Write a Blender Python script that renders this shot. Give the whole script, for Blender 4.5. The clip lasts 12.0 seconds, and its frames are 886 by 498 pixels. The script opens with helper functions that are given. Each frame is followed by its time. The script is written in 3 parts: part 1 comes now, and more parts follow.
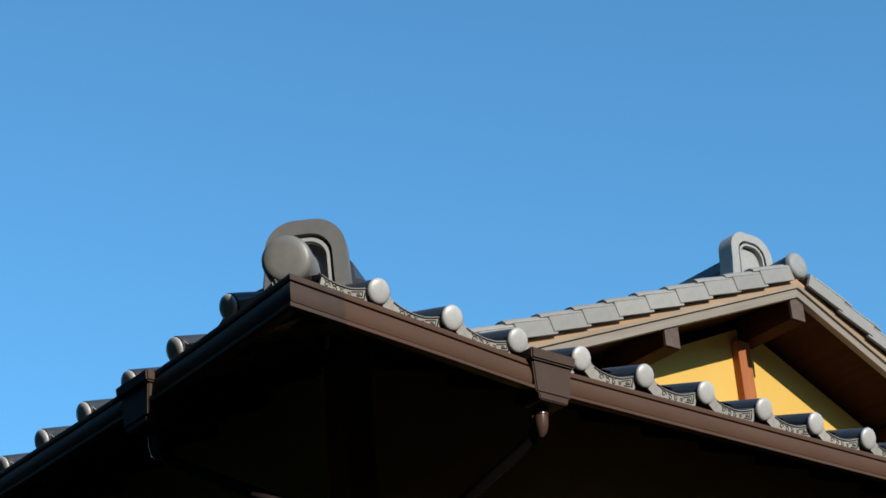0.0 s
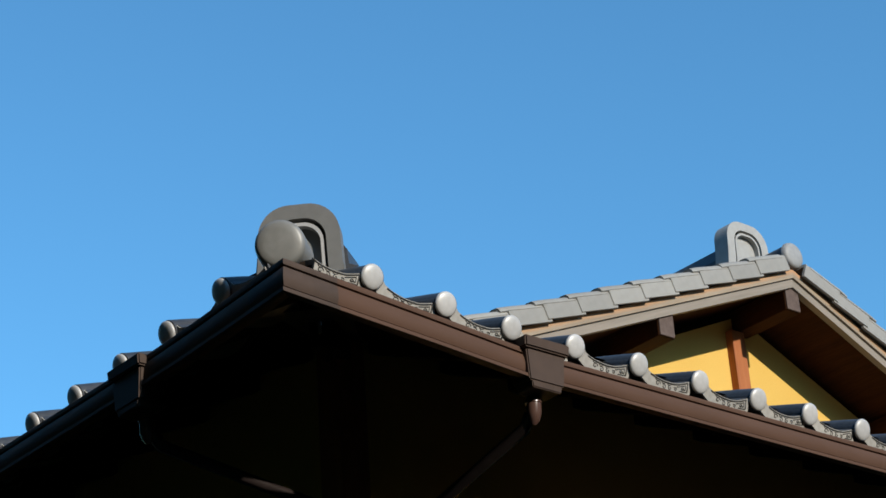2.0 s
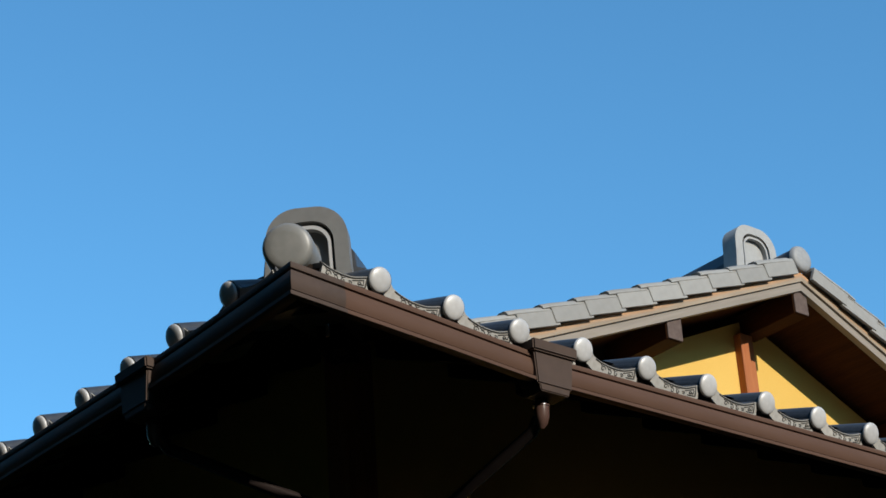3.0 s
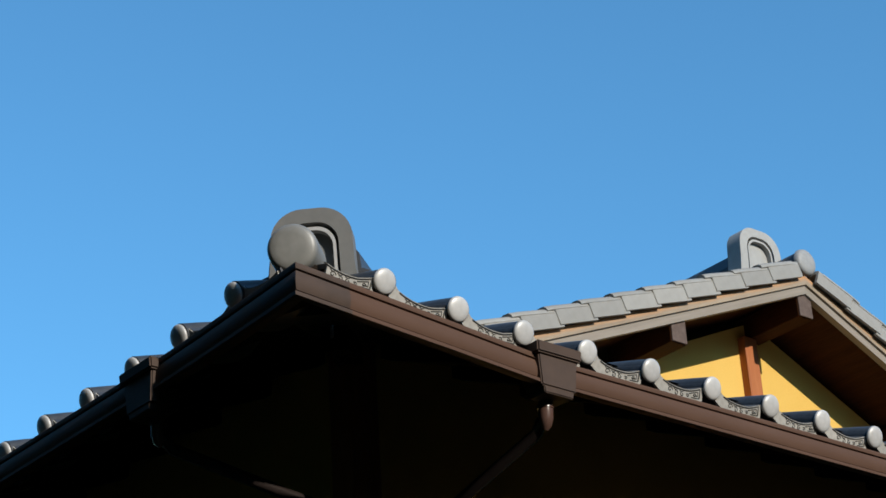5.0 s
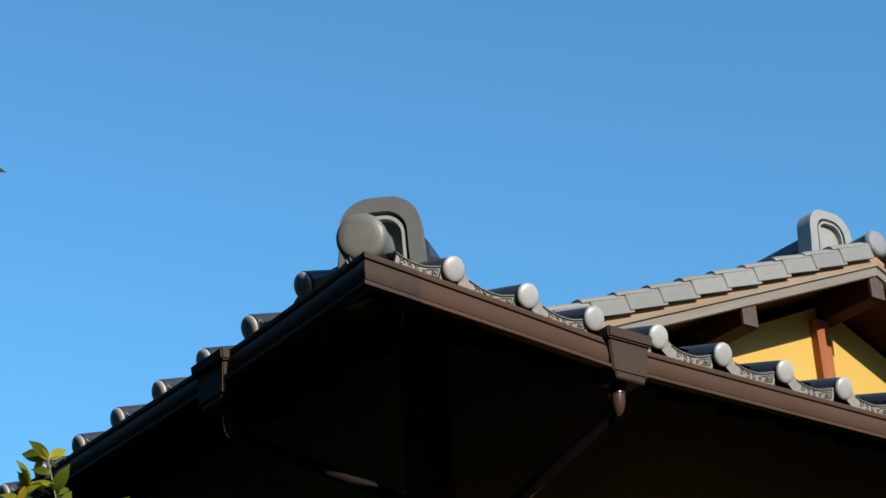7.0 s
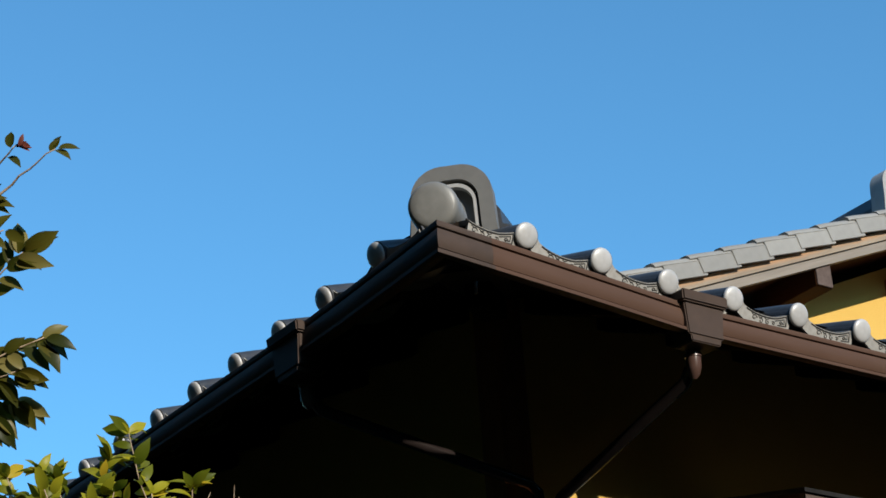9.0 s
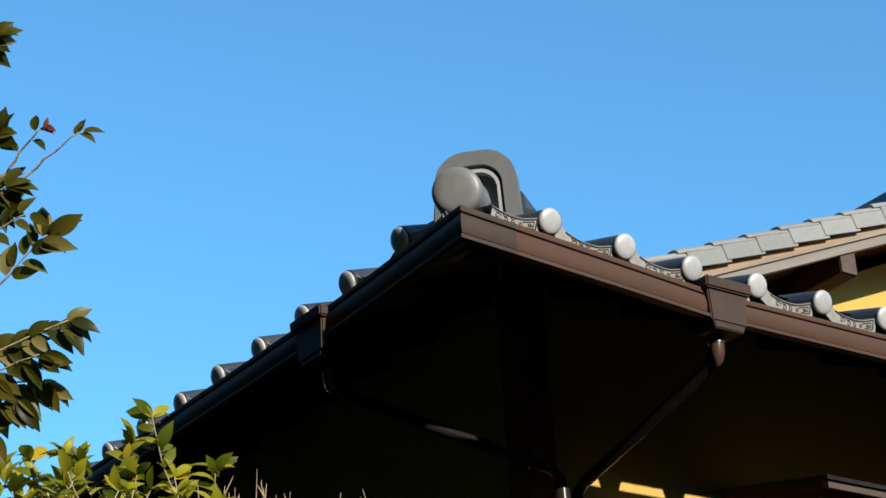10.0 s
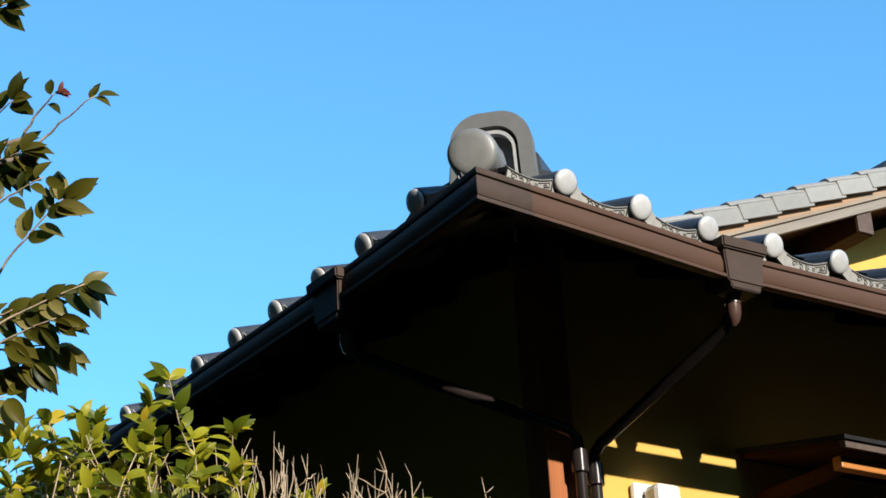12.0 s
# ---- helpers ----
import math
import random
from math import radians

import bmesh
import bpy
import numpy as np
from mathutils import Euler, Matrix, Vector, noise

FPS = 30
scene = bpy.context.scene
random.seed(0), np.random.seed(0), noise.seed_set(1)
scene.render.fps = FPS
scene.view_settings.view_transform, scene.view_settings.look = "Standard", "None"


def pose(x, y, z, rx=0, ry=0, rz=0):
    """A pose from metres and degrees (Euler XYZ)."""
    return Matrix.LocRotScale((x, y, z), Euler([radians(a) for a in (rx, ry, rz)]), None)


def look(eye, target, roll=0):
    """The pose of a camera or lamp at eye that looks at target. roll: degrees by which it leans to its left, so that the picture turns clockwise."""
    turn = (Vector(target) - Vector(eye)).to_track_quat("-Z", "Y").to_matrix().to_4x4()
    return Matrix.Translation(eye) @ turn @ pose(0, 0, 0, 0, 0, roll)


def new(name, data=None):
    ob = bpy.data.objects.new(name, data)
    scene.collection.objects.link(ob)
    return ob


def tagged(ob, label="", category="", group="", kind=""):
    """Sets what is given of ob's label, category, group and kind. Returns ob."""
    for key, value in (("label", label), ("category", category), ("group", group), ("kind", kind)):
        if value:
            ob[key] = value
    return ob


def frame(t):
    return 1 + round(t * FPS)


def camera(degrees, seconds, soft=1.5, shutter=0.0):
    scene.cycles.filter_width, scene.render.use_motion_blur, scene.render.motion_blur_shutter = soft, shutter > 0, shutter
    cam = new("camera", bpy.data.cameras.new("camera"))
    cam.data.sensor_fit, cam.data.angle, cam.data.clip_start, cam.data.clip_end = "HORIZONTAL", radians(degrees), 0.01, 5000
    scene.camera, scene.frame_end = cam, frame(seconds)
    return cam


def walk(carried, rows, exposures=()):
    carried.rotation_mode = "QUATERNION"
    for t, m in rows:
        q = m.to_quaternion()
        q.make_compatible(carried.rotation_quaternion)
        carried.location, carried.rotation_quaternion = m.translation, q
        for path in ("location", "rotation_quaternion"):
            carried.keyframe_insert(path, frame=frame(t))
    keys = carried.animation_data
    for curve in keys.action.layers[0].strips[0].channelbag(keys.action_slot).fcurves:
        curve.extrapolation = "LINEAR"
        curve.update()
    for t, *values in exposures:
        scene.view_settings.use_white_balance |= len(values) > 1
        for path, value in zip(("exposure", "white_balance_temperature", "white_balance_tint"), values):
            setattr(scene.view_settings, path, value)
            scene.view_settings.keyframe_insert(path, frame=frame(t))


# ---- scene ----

cam = camera(24.0, 12.0, soft=1.6)
# seconds, eye x, y, z, then heading, upward tilt and lean in degrees
PATH = [
    (0.0, -3.059, -4.148, 1.538, -41.09, 26.71, -4.55),
    (0.5, -3.049, -4.143, 1.542, -42.22, 26.28, -4.70),
    (1.0, -3.039, -4.131, 1.548, -41.64, 26.22, -4.26),
    (1.5, -3.037, -4.128, 1.549, -41.36, 26.34, -4.10),
    (2.0, -3.037, -4.129, 1.549, -41.19, 26.35, -4.02),
    (2.5, -3.038, -4.128, 1.549, -41.06, 26.39, -3.92),
    (3.0, -3.032, -4.123, 1.553, -40.96, 26.45, -3.89),
    (5.0, -3.035, -4.123, 1.551, -40.84, 26.51, -3.59),
    (5.5, -3.035, -4.124, 1.551, -40.49, 26.49, -3.71),
    (6.0, -3.034, -4.122, 1.552, -40.01, 26.51, -3.63),
    (6.5, -3.034, -4.120, 1.552, -39.68, 26.49, -3.42),
    (7.0, -3.032, -4.115, 1.554, -38.74, 26.29, -3.59),
    (9.0, -3.035, -4.103, 1.552, -36.57, 25.58, -4.00),
    (9.5, -3.035, -4.103, 1.552, -36.12, 25.41, -3.59),
    (10.0, -3.035, -4.104, 1.551, -35.82, 25.22, -3.38),
    (10.5, -3.035, -4.103, 1.551, -35.64, 24.96, -3.26),
    (11.0, -3.035, -4.104, 1.551, -35.47, 24.69, -3.43),
    (11.5, -3.035, -4.103, 1.551, -35.22, 24.42, -3.47),
    (12.0, -3.034, -4.103, 1.551, -35.27, 24.20, -3.48),
]
EXPOSURES = [(0.0, 0.6), (9.5, 0.62), (10.0, 0.86), (10.5, 0.84), (11.0, 0.81), (11.5, 0.85), (12.0, 1.12)]
walk(cam, [(t, pose(x, y, z, 90 + tilt, 0, turn) @ pose(0, 0, 0, 0, 0, lean)) for t, x, y, z, turn, tilt, lean in PATH], EXPOSURES)

# ---- light ----
SUN_FROM = Vector((0.02, -1.0, 0.445)).normalized()
world = bpy.data.worlds.new("sky")
scene.world = world
world.use_nodes = True
sky = world.node_tree.nodes.new("ShaderNodeTexSky")
sky.sky_type, sky.sun_disc = "NISHITA", False
sky.sun_elevation = math.asin(SUN_FROM.z)
sky.sun_rotation = math.atan2(SUN_FROM.x, SUN_FROM.y)
sky.air_density, sky.dust_density, sky.ozone_density = 1.0, 0.2, 4.0
back = world.node_tree.nodes["Background"]
tint = world.node_tree.nodes.new("ShaderNodeMix")
tint.data_type, tint.blend_type = "RGBA", "MULTIPLY"
tint.inputs[0].default_value = 1.0
tint.inputs[7].default_value = (0.57, 1.0, 1.05, 1)
world.node_tree.links.new(sky.outputs[0], tint.inputs[6])
world.node_tree.links.new(tint.outputs[2], back.inputs[0])
back.inputs[1].default_value = 0.14
sun = new("sun", bpy.data.lights.new("sun", "SUN"))
sun.data.energy, sun.data.angle, sun.data.color = 3.05, radians(0.53), (1.0, 0.93, 0.82)
sun.matrix_world = look(SUN_FROM * 30, (0, 0, 0))


# ---- materials ----
def material(name, base, second, rough=0.6, metal=0.0, grain=40.0, stain=3.0, bump=0.15, bump_scale=90.0, stretch=(1, 1, 1), vary=0.0, rough_vary=0.1):
    """A surface of two colours, mixed by a broad stain and a fine grain, with fine relief."""
    m = bpy.data.materials.new(name)
    m.use_nodes = True
    nt = m.node_tree
    b = nt.nodes["Principled BSDF"]
    tc = nt.nodes.new("ShaderNodeTexCoord")
    mp = nt.nodes.new("ShaderNodeMapping")
    mp.inputs["Scale"].default_value = stretch
    nt.links.new(tc.outputs["Object"], mp.inputs[0])

    def noise_node(scale, detail):
        n = nt.nodes.new("ShaderNodeTexNoise")
        n.inputs["Scale"].default_value, n.inputs["Detail"].default_value = scale, detail
        nt.links.new(mp.outputs[0], n.inputs["Vector"])
        return n
    fine, broad = noise_node(grain, 6), noise_node(stain, 4)
    add = nt.nodes.new("ShaderNodeMath")
    add.operation = "MULTIPLY_ADD"
    add.inputs[1].default_value = 0.5
    nt.links.new(fine.outputs[0], add.inputs[0])
    half = nt.nodes.new("ShaderNodeMath")
    half.operation = "MULTIPLY"
    half.inputs[1].default_value = 0.5
    nt.links.new(broad.outputs[0], half.inputs[0])
    nt.links.new(half.outputs[0], add.inputs[2])
    ramp = nt.nodes.new("ShaderNodeValToRGB")
    ramp.color_ramp.elements[0].position, ramp.color_ramp.elements[1].position = 0.36, 0.64
    ramp.color_ramp.elements[0].color, ramp.color_ramp.elements[1].color = (*base, 1), (*second, 1)
    nt.links.new(add.outputs[0], ramp.inputs[0])
    colour = ramp.outputs[0]
    if vary:
        info = nt.nodes.new("ShaderNodeObjectInfo")
        rng = nt.nodes.new("ShaderNodeMapRange")
        rng.inputs["To Min"].default_value, rng.inputs["To Max"].default_value = 1 - vary, 1 + vary
        nt.links.new(info.outputs["Random"], rng.inputs[0])
        hsv = nt.nodes.new("ShaderNodeHueSaturation")
        nt.links.new(rng.outputs[0], hsv.inputs["Value"])
        nt.links.new(colour, hsv.inputs["Color"])
        colour = hsv.outputs[0]
    nt.links.new(colour, b.inputs["Base Color"])
    rr = nt.nodes.new("ShaderNodeMapRange")
    rr.inputs["To Min"].default_value, rr.inputs["To Max"].default_value = max(0.05, rough - rough_vary), min(1, rough + rough_vary)
    nt.links.new(broad.outputs[0], rr.inputs[0])
    nt.links.new(rr.outputs[0], b.inputs["Roughness"])
    b.inputs["Metallic"].default_value = metal
    relief = noise_node(bump_scale, 5)
    bp = nt.nodes.new("ShaderNodeBump")
    bp.inputs["Strength"].default_value, bp.inputs["Distance"].default_value = bump, 0.004
    nt.links.new(relief.outputs[0], bp.inputs["Height"])
    nt.links.new(bp.outputs[0], b.inputs["Normal"])
    return m


TILE = material("smoked_clay_tile", (0.038, 0.041, 0.047), (0.065, 0.068, 0.074), rough=0.42, grain=60, stain=6, bump=0.12, vary=0.15)
TILE_PALE = material("pale_smoked_clay", (0.25, 0.24, 0.218), (0.30, 0.288, 0.262), rough=0.66, grain=20, stain=3, bump=0.07, vary=0.12)
BAND = material("pale_clay_band", (0.30, 0.285, 0.255), (0.42, 0.40, 0.365), rough=0.6, grain=80, stain=14, bump=0.2, vary=0.12)
ONI_HIP = material("hip_end_clay", (0.19, 0.187, 0.172), (0.245, 0.24, 0.222), rough=0.45, metal=0.1, grain=30, stain=6, bump=0.06)
ONI_PALE = material("pale_ridge_clay", (0.31, 0.30, 0.28), (0.37, 0.36, 0.335), rough=0.6, grain=30, stain=4, bump=0.08)
DISC = material("silvery_clay", (0.43, 0.425, 0.41), (0.52, 0.51, 0.495), rough=0.45, metal=0.12, grain=50, stain=9, bump=0.06, vary=0.08)
DISC_DULL = material("dull_silvery_clay", (0.24, 0.24, 0.235), (0.31, 0.305, 0.295), rough=0.6, metal=0.05, grain=40, stain=8, bump=0.06)
INCISED = material("incised_line", (0.03, 0.03, 0.03), (0.05, 0.048, 0.045), rough=0.9)
ONI = material("weathered_ridge_clay", (0.15, 0.149, 0.142), (0.185, 0.182, 0.172), rough=0.55, metal=0.1, grain=30, stain=4, bump=0.07)
GUTTER = material("brown_vinyl", (0.086, 0.048, 0.032), (0.101, 0.057, 0.039), rough=0.55, grain=20, stain=1.5, bump=0.02, stretch=(0.3, 0.3, 1))
GUTTER_JOINT = material("faded_brown_vinyl", (0.062, 0.044, 0.035), (0.080, 0.055, 0.043), rough=0.5, grain=25, stain=4, bump=0.04)
OUTLET = material("glossy_brown_vinyl", (0.075, 0.042, 0.032), (0.10, 0.055, 0.042), rough=0.25, grain=20, stain=3, bump=0.03)
PIPE = material("dark_brown_vinyl", (0.02, 0.015, 0.014), (0.030, 0.022, 0.020), rough=0.2, grain=20, stain=3, bump=0.02, rough_vary=0.05)
PLASTER = material("yellow_plaster", (0.62, 0.385, 0.09), (0.70, 0.45, 0.12), rough=0.92, grain=160, stain=1.6, bump=0.35, bump_scale=240)
WOOD_HOOD = material("varnished_orange_timber", (0.42, 0.15, 0.03), (0.55, 0.22, 0.05), rough=0.45, grain=30, stain=4, bump=0.12, stretch=(0.4, 6, 6))
WOOD_POST = material("reddish_timber", (0.32, 0.10, 0.035), (0.42, 0.15, 0.055), rough=0.65, grain=30, stain=4, bump=0.2, stretch=(6, 6, 0.4))
WOOD_END = material("grey_timber_end", (0.085, 0.06, 0.05), (0.13, 0.095, 0.08), rough=0.8, grain=50, stain=6, bump=0.25)
WOOD_BROWN_SHADED = material("shade_brown_timber", (0.024, 0.0075, 0.002), (0.056, 0.018, 0.0045), rough=0.75, grain=30, stain=4, bump=0.2, stretch=(6, 0.4, 6))
WOOD_SHADED = material("shade_dark_boards", (0.009, 0.0065, 0.005), (0.016, 0.011, 0.008), rough=0.8, grain=35, stain=3, bump=0.2, stretch=(6, 0.4, 6))
METAL_DARK = material("dark_sheet_metal", (0.016, 0.015, 0.014), (0.028, 0.026, 0.024), rough=0.45, metal=0.1, grain=20, stain=3, bump=0.05)
METAL_HANGER = material("galvanised_strap", (0.3, 0.3, 0.3), (0.4, 0.4, 0.39), rough=0.4, metal=0.8)
WHITE = material("white_plastic", (0.72, 0.71, 0.68), (0.8, 0.79, 0.76), rough=0.4, grain=30, stain=4, bump=0.04)
SOIL = material("garden_soil", (0.014, 0.012, 0.008), (0.030, 0.025, 0.017), rough=0.95, grain=25, stain=0.6, bump=0.6, bump_scale=30)
BARK = material("grey_bark", (0.13, 0.10, 0.075), (0.24, 0.19, 0.145), rough=0.85, grain=60, stain=8, bump=0.4)
TWIG = material("dry_twig", (0.30, 0.21, 0.13), (0.58, 0.45, 0.31), rough=0.8, grain=90, stain=22, bump=0.5, vary=0.2)
SHADE_HEDGE = material("unseen_shade_hedge", (0.007, 0.010, 0.004), (0.018, 0.025, 0.008), rough=0.8, grain=14, stain=1.5, bump=1.0, bump_scale=12)
STEM_RED = material("young_red_leaf", (0.085, 0.018, 0.014), (0.14, 0.035, 0.022), rough=0.5)


for m, gloss in ((GUTTER, 0.1), (GUTTER_JOINT, 0.1), (PLASTER, 0.1), (WOOD_SHADED, 0.05), (WOOD_BROWN_SHADED, 0.1), (WOOD_END, 0.15), (WOOD_POST, 0.2), (PIPE, 0.5), (TILE, 0.35), (SOIL, 0.1), (SHADE_HEDGE, 0.1), (METAL_DARK, 0.1), (STEM_RED, 0.15)):
    m.node_tree.nodes["Principled BSDF"].inputs["Specular IOR Level"].default_value = gloss


def leaf_material(name, dark, light, third):
    m = material(name, dark, light, rough=0.38, grain=8, stain=18, bump=0.1, bump_scale=60)
    nt = m.node_tree
    b = nt.nodes["Principled BSDF"]
    b.inputs["Specular IOR Level"].default_value = 0.2
    geo = nt.nodes.new("ShaderNodeNewGeometry")
    ramp = nt.nodes.new("ShaderNodeValToRGB")
    e = ramp.color_ramp.elements
    e[0].color, e[1].color = (*dark, 1), (*third, 1)
    e[1].position = 1.0
    mid = e.new(0.84)
    mid.color = (*light, 1)
    nt.links.new(geo.outputs["Random Per Island"], ramp.inputs[0])
    nt.links.new(ramp.outputs[0], b.inputs["Base Color"])
    tr = nt.nodes.new("ShaderNodeBsdfTranslucent")
    nt.links.new(ramp.outputs[0], tr.inputs[0])
    mix = nt.nodes.new("ShaderNodeMixShader")
    mix.inputs[0].default_value = 0.45
    out = nt.nodes["Material Output"]
    nt.links.new(b.outputs[0], mix.inputs[1])
    nt.links.new(tr.outputs[0], mix.inputs[2])
    nt.links.new(mix.outputs[0], out.inputs[0])
    return m


def along_rake(m, turn, stretch):
    """Turns a timber's grain to run along a board that slopes by turn, in radians about y."""
    mapping = m.node_tree.nodes["Mapping"]
    mapping.vector_type = "TEXTURE"
    mapping.inputs["Rotation"].default_value = (0, turn, 0)
    mapping.inputs["Scale"].default_value = [1 / a for a in stretch]
    return m


def verge_wood(name, middle, slope, foot, depth):
    """Weathered verge timber: grey below, turning orange towards the top along a wandering edge."""
    m = material(name, (0.24, 0.185, 0.13), (0.33, 0.26, 0.185), rough=0.75, grain=18, stain=3, bump=0.12, stretch=(0.35, 1, 5))
    nt = m.node_tree
    b = nt.nodes["Principled BSDF"]
    grey = b.inputs["Base Color"].links[0].from_socket
    xyz = nt.nodes.new("ShaderNodeSeparateXYZ")
    nt.links.new(nt.nodes["Texture Coordinate"].outputs["Object"], xyz.inputs[0])

    def sum_node(operation, first, second, third=0.0):
        n = nt.nodes.new("ShaderNodeMath")
        n.operation = operation
        for slot, value in zip(n.inputs, (first, second, third)):
            if isinstance(value, (int, float)):
                slot.default_value = value
            else:
                nt.links.new(value, slot)
        return n.outputs[0]
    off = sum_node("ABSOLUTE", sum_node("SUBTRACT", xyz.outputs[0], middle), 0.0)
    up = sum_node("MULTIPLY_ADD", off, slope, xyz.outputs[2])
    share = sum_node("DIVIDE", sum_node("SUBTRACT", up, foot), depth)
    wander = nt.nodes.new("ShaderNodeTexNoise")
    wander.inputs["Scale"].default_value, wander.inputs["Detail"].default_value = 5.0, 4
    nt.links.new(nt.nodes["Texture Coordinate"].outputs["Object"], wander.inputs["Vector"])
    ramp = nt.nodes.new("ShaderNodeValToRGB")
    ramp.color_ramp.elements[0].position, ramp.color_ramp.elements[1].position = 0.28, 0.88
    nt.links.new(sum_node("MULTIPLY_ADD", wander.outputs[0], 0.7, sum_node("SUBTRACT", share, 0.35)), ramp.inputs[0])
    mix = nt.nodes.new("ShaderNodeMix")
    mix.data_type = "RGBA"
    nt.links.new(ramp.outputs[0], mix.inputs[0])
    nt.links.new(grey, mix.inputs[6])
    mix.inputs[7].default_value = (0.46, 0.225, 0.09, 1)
    nt.links.new(mix.outputs[2], b.inputs["Base Color"])
    return m


def board_wood(name):
    return material(name, (0.21, 0.178, 0.142), (0.28, 0.238, 0.195), rough=0.8, grain=14, stain=3, bump=0.12)


LEAF_TREE = leaf_material("tree_leaf", (0.036, 0.046, 0.006), (0.135, 0.116, 0.014), (0.36, 0.30, 0.10))
LEAF_BUSH = leaf_material("shrub_leaf", (0.085, 0.118, 0.008), (0.45, 0.42, 0.028), (0.62, 0.43, 0.03))


# ---- builders ----
def mesh_of(bm, mats, name, smooth=False):
    me = bpy.data.meshes.new(name)
    bmesh.ops.recalc_face_normals(bm, faces=bm.faces)
    if smooth:
        for f in bm.faces:
            f.smooth = True
    bm.to_mesh(me)
    bm.free()
    for m in (mats if isinstance(mats, (list, tuple)) else [mats]):
        me.materials.append(m)
    return me


def part(name, bm, mats, parent=None, label="", at=None, smooth=False):
    ob = new(name, bm if isinstance(bm, bpy.types.Mesh) else mesh_of(bm, mats, name, smooth))
    if parent:
        ob.parent = parent
    if at is not None:
        ob.matrix_basis = at
    if label:
        ob["label"] = label
    return ob


def thing(name, label, category, group="", kind="", at=None):
    ob = new(name)
    ob.empty_display_size = 0.1
    if at is not None:
        ob.matrix_basis = at
    return tagged(ob, label, category, group, kind)


def box(x0, x1, y0, y1, z0, z1, bevel=0.0, bm=None):
    own = bm is None
    bm = bmesh.new() if own else bm
    r = bmesh.ops.create_cube(bm, size=1, matrix=Matrix.Translation(((x0 + x1) / 2, (y0 + y1) / 2, (z0 + z1) / 2)) @ Matrix.Diagonal((x1 - x0, y1 - y0, z1 - z0, 1)))
    if bevel:
        edges = list({e for v in r["verts"] for e in v.link_edges})
        bmesh.ops.bevel(bm, geom=edges, offset=bevel, segments=2, affect="EDGES", profile=0.5)
    return bm


def extrude_profile(profile, ends, bm=None, closed=True):
    """Sweeps a closed 2D profile (out, up) between two or more stations (origin, out direction, up)."""
    bm = bm or bmesh.new()
    rings = []
    for origin, out, up in ends:
        rings.append([bm.verts.new(Vector(origin) + Vector(out) * a + Vector(up) * b) for a, b in profile])
    n = len(profile)
    for r0, r1 in zip(rings, rings[1:]):
        for i in range(n if closed else n - 1):
            bm.faces.new((r0[i], r0[(i + 1) % n], r1[(i + 1) % n], r1[i]))
    if closed:
        bm.faces.new(list(reversed(rings[0])))
        bm.faces.new(rings[-1])
    return bm


def tube(points, radii, segments=10, bm=None, cap=True):
    """A round tube through points."""
    bm = bm or bmesh.new()
    pts = [Vector(p) for p in points]
    radii = radii if isinstance(radii, (list, tuple)) else [radii] * len(pts)
    rings = []
    side = None
    for i, p in enumerate(pts):
        d = (pts[min(i + 1, len(pts) - 1)] - pts[max(i - 1, 0)]).normalized()
        if side is None:
            side = d.orthogonal().normalized()
        side = (side - d * side.dot(d)).normalized()
        other = d.cross(side)
        rings.append([bm.verts.new(p + (side * math.cos(a) + other * math.sin(a)) * radii[i]) for a in (2 * math.pi * k / segments for k in range(segments))])
    for r0, r1 in zip(rings, rings[1:]):
        for i in range(segments):
            bm.faces.new((r0[i], r0[(i + 1) % segments], r1[(i + 1) % segments], r1[i]))
    if cap:
        bm.faces.new(list(reversed(rings[0])))
        bm.faces.new(rings[-1])
    return bm


def lathe(profile, segments=28, bm=None):
    """Turns (radius, along) about local y; the front is at low y."""
    bm = bm or bmesh.new()
    rings = []
    for r, y in profile:
        if r < 1e-5:
            rings.append([bm.verts.new((0, y, 0))])
        else:
            rings.append([bm.verts.new((r * math.cos(a), y, r * math.sin(a))) for a in (2 * math.pi * k / segments for k in range(segments))])
    for r0, r1 in zip(rings, rings[1:]):
        for i in range(segments):
            j = (i + 1) % segments
            if len(r0) == 1:
                bm.faces.new((r0[0], r1[j], r1[i]))
            elif len(r1) == 1:
                bm.faces.new((r0[i], r0[j], r1[0]))
            else:
                bm.faces.new((r0[i], r0[j], r1[j], r1[i]))
    return bm


def slab(outline, y0, y1):
    bm = bmesh.new()
    f = [bm.verts.new((x, y0, z)) for x, z in outline]
    b = [bm.verts.new((x, y1, z)) for x, z in outline]
    n = len(outline)
    bm.faces.new(f)
    bm.faces.new(list(reversed(b)))
    for i in range(n):
        bm.faces.new((f[i], b[i], b[(i + 1) % n], f[(i + 1) % n]))
    return bm


def smooth_angle(me, degrees=35):
    """Rounds the shading, but keeps sharp edges sharp."""
    bm = bmesh.new()
    bm.from_mesh(me)
    for f in bm.faces:
        f.smooth = True
    for e in bm.edges:
        if len(e.link_faces) == 2 and e.calc_face_angle() > radians(degrees):
            e.smooth = False
    bm.to_mesh(me)
    bm.free()
    return me


# ---- plan ----
ZE = 4.067            # height of the eave tiles' round ends
PITCH = 0.265         # tile width along the eave
SLOPE = 0.42
LIFT = 0.07           # upward sweep of the eaves at the corner
WALL = 0.75           # overhang
EAVE_X, EAVE_Y = 7.4, 6.0
GABLE_Y, GABLE_X, GABLE_WALL = 1.765, 4.385, 2.142
GSLOPE = {-1: 0.407, 1: 0.45}    # the two rakes differ a little


def lift(d):
    return LIFT * max(0.0, 1 - d / 1.1) ** 2


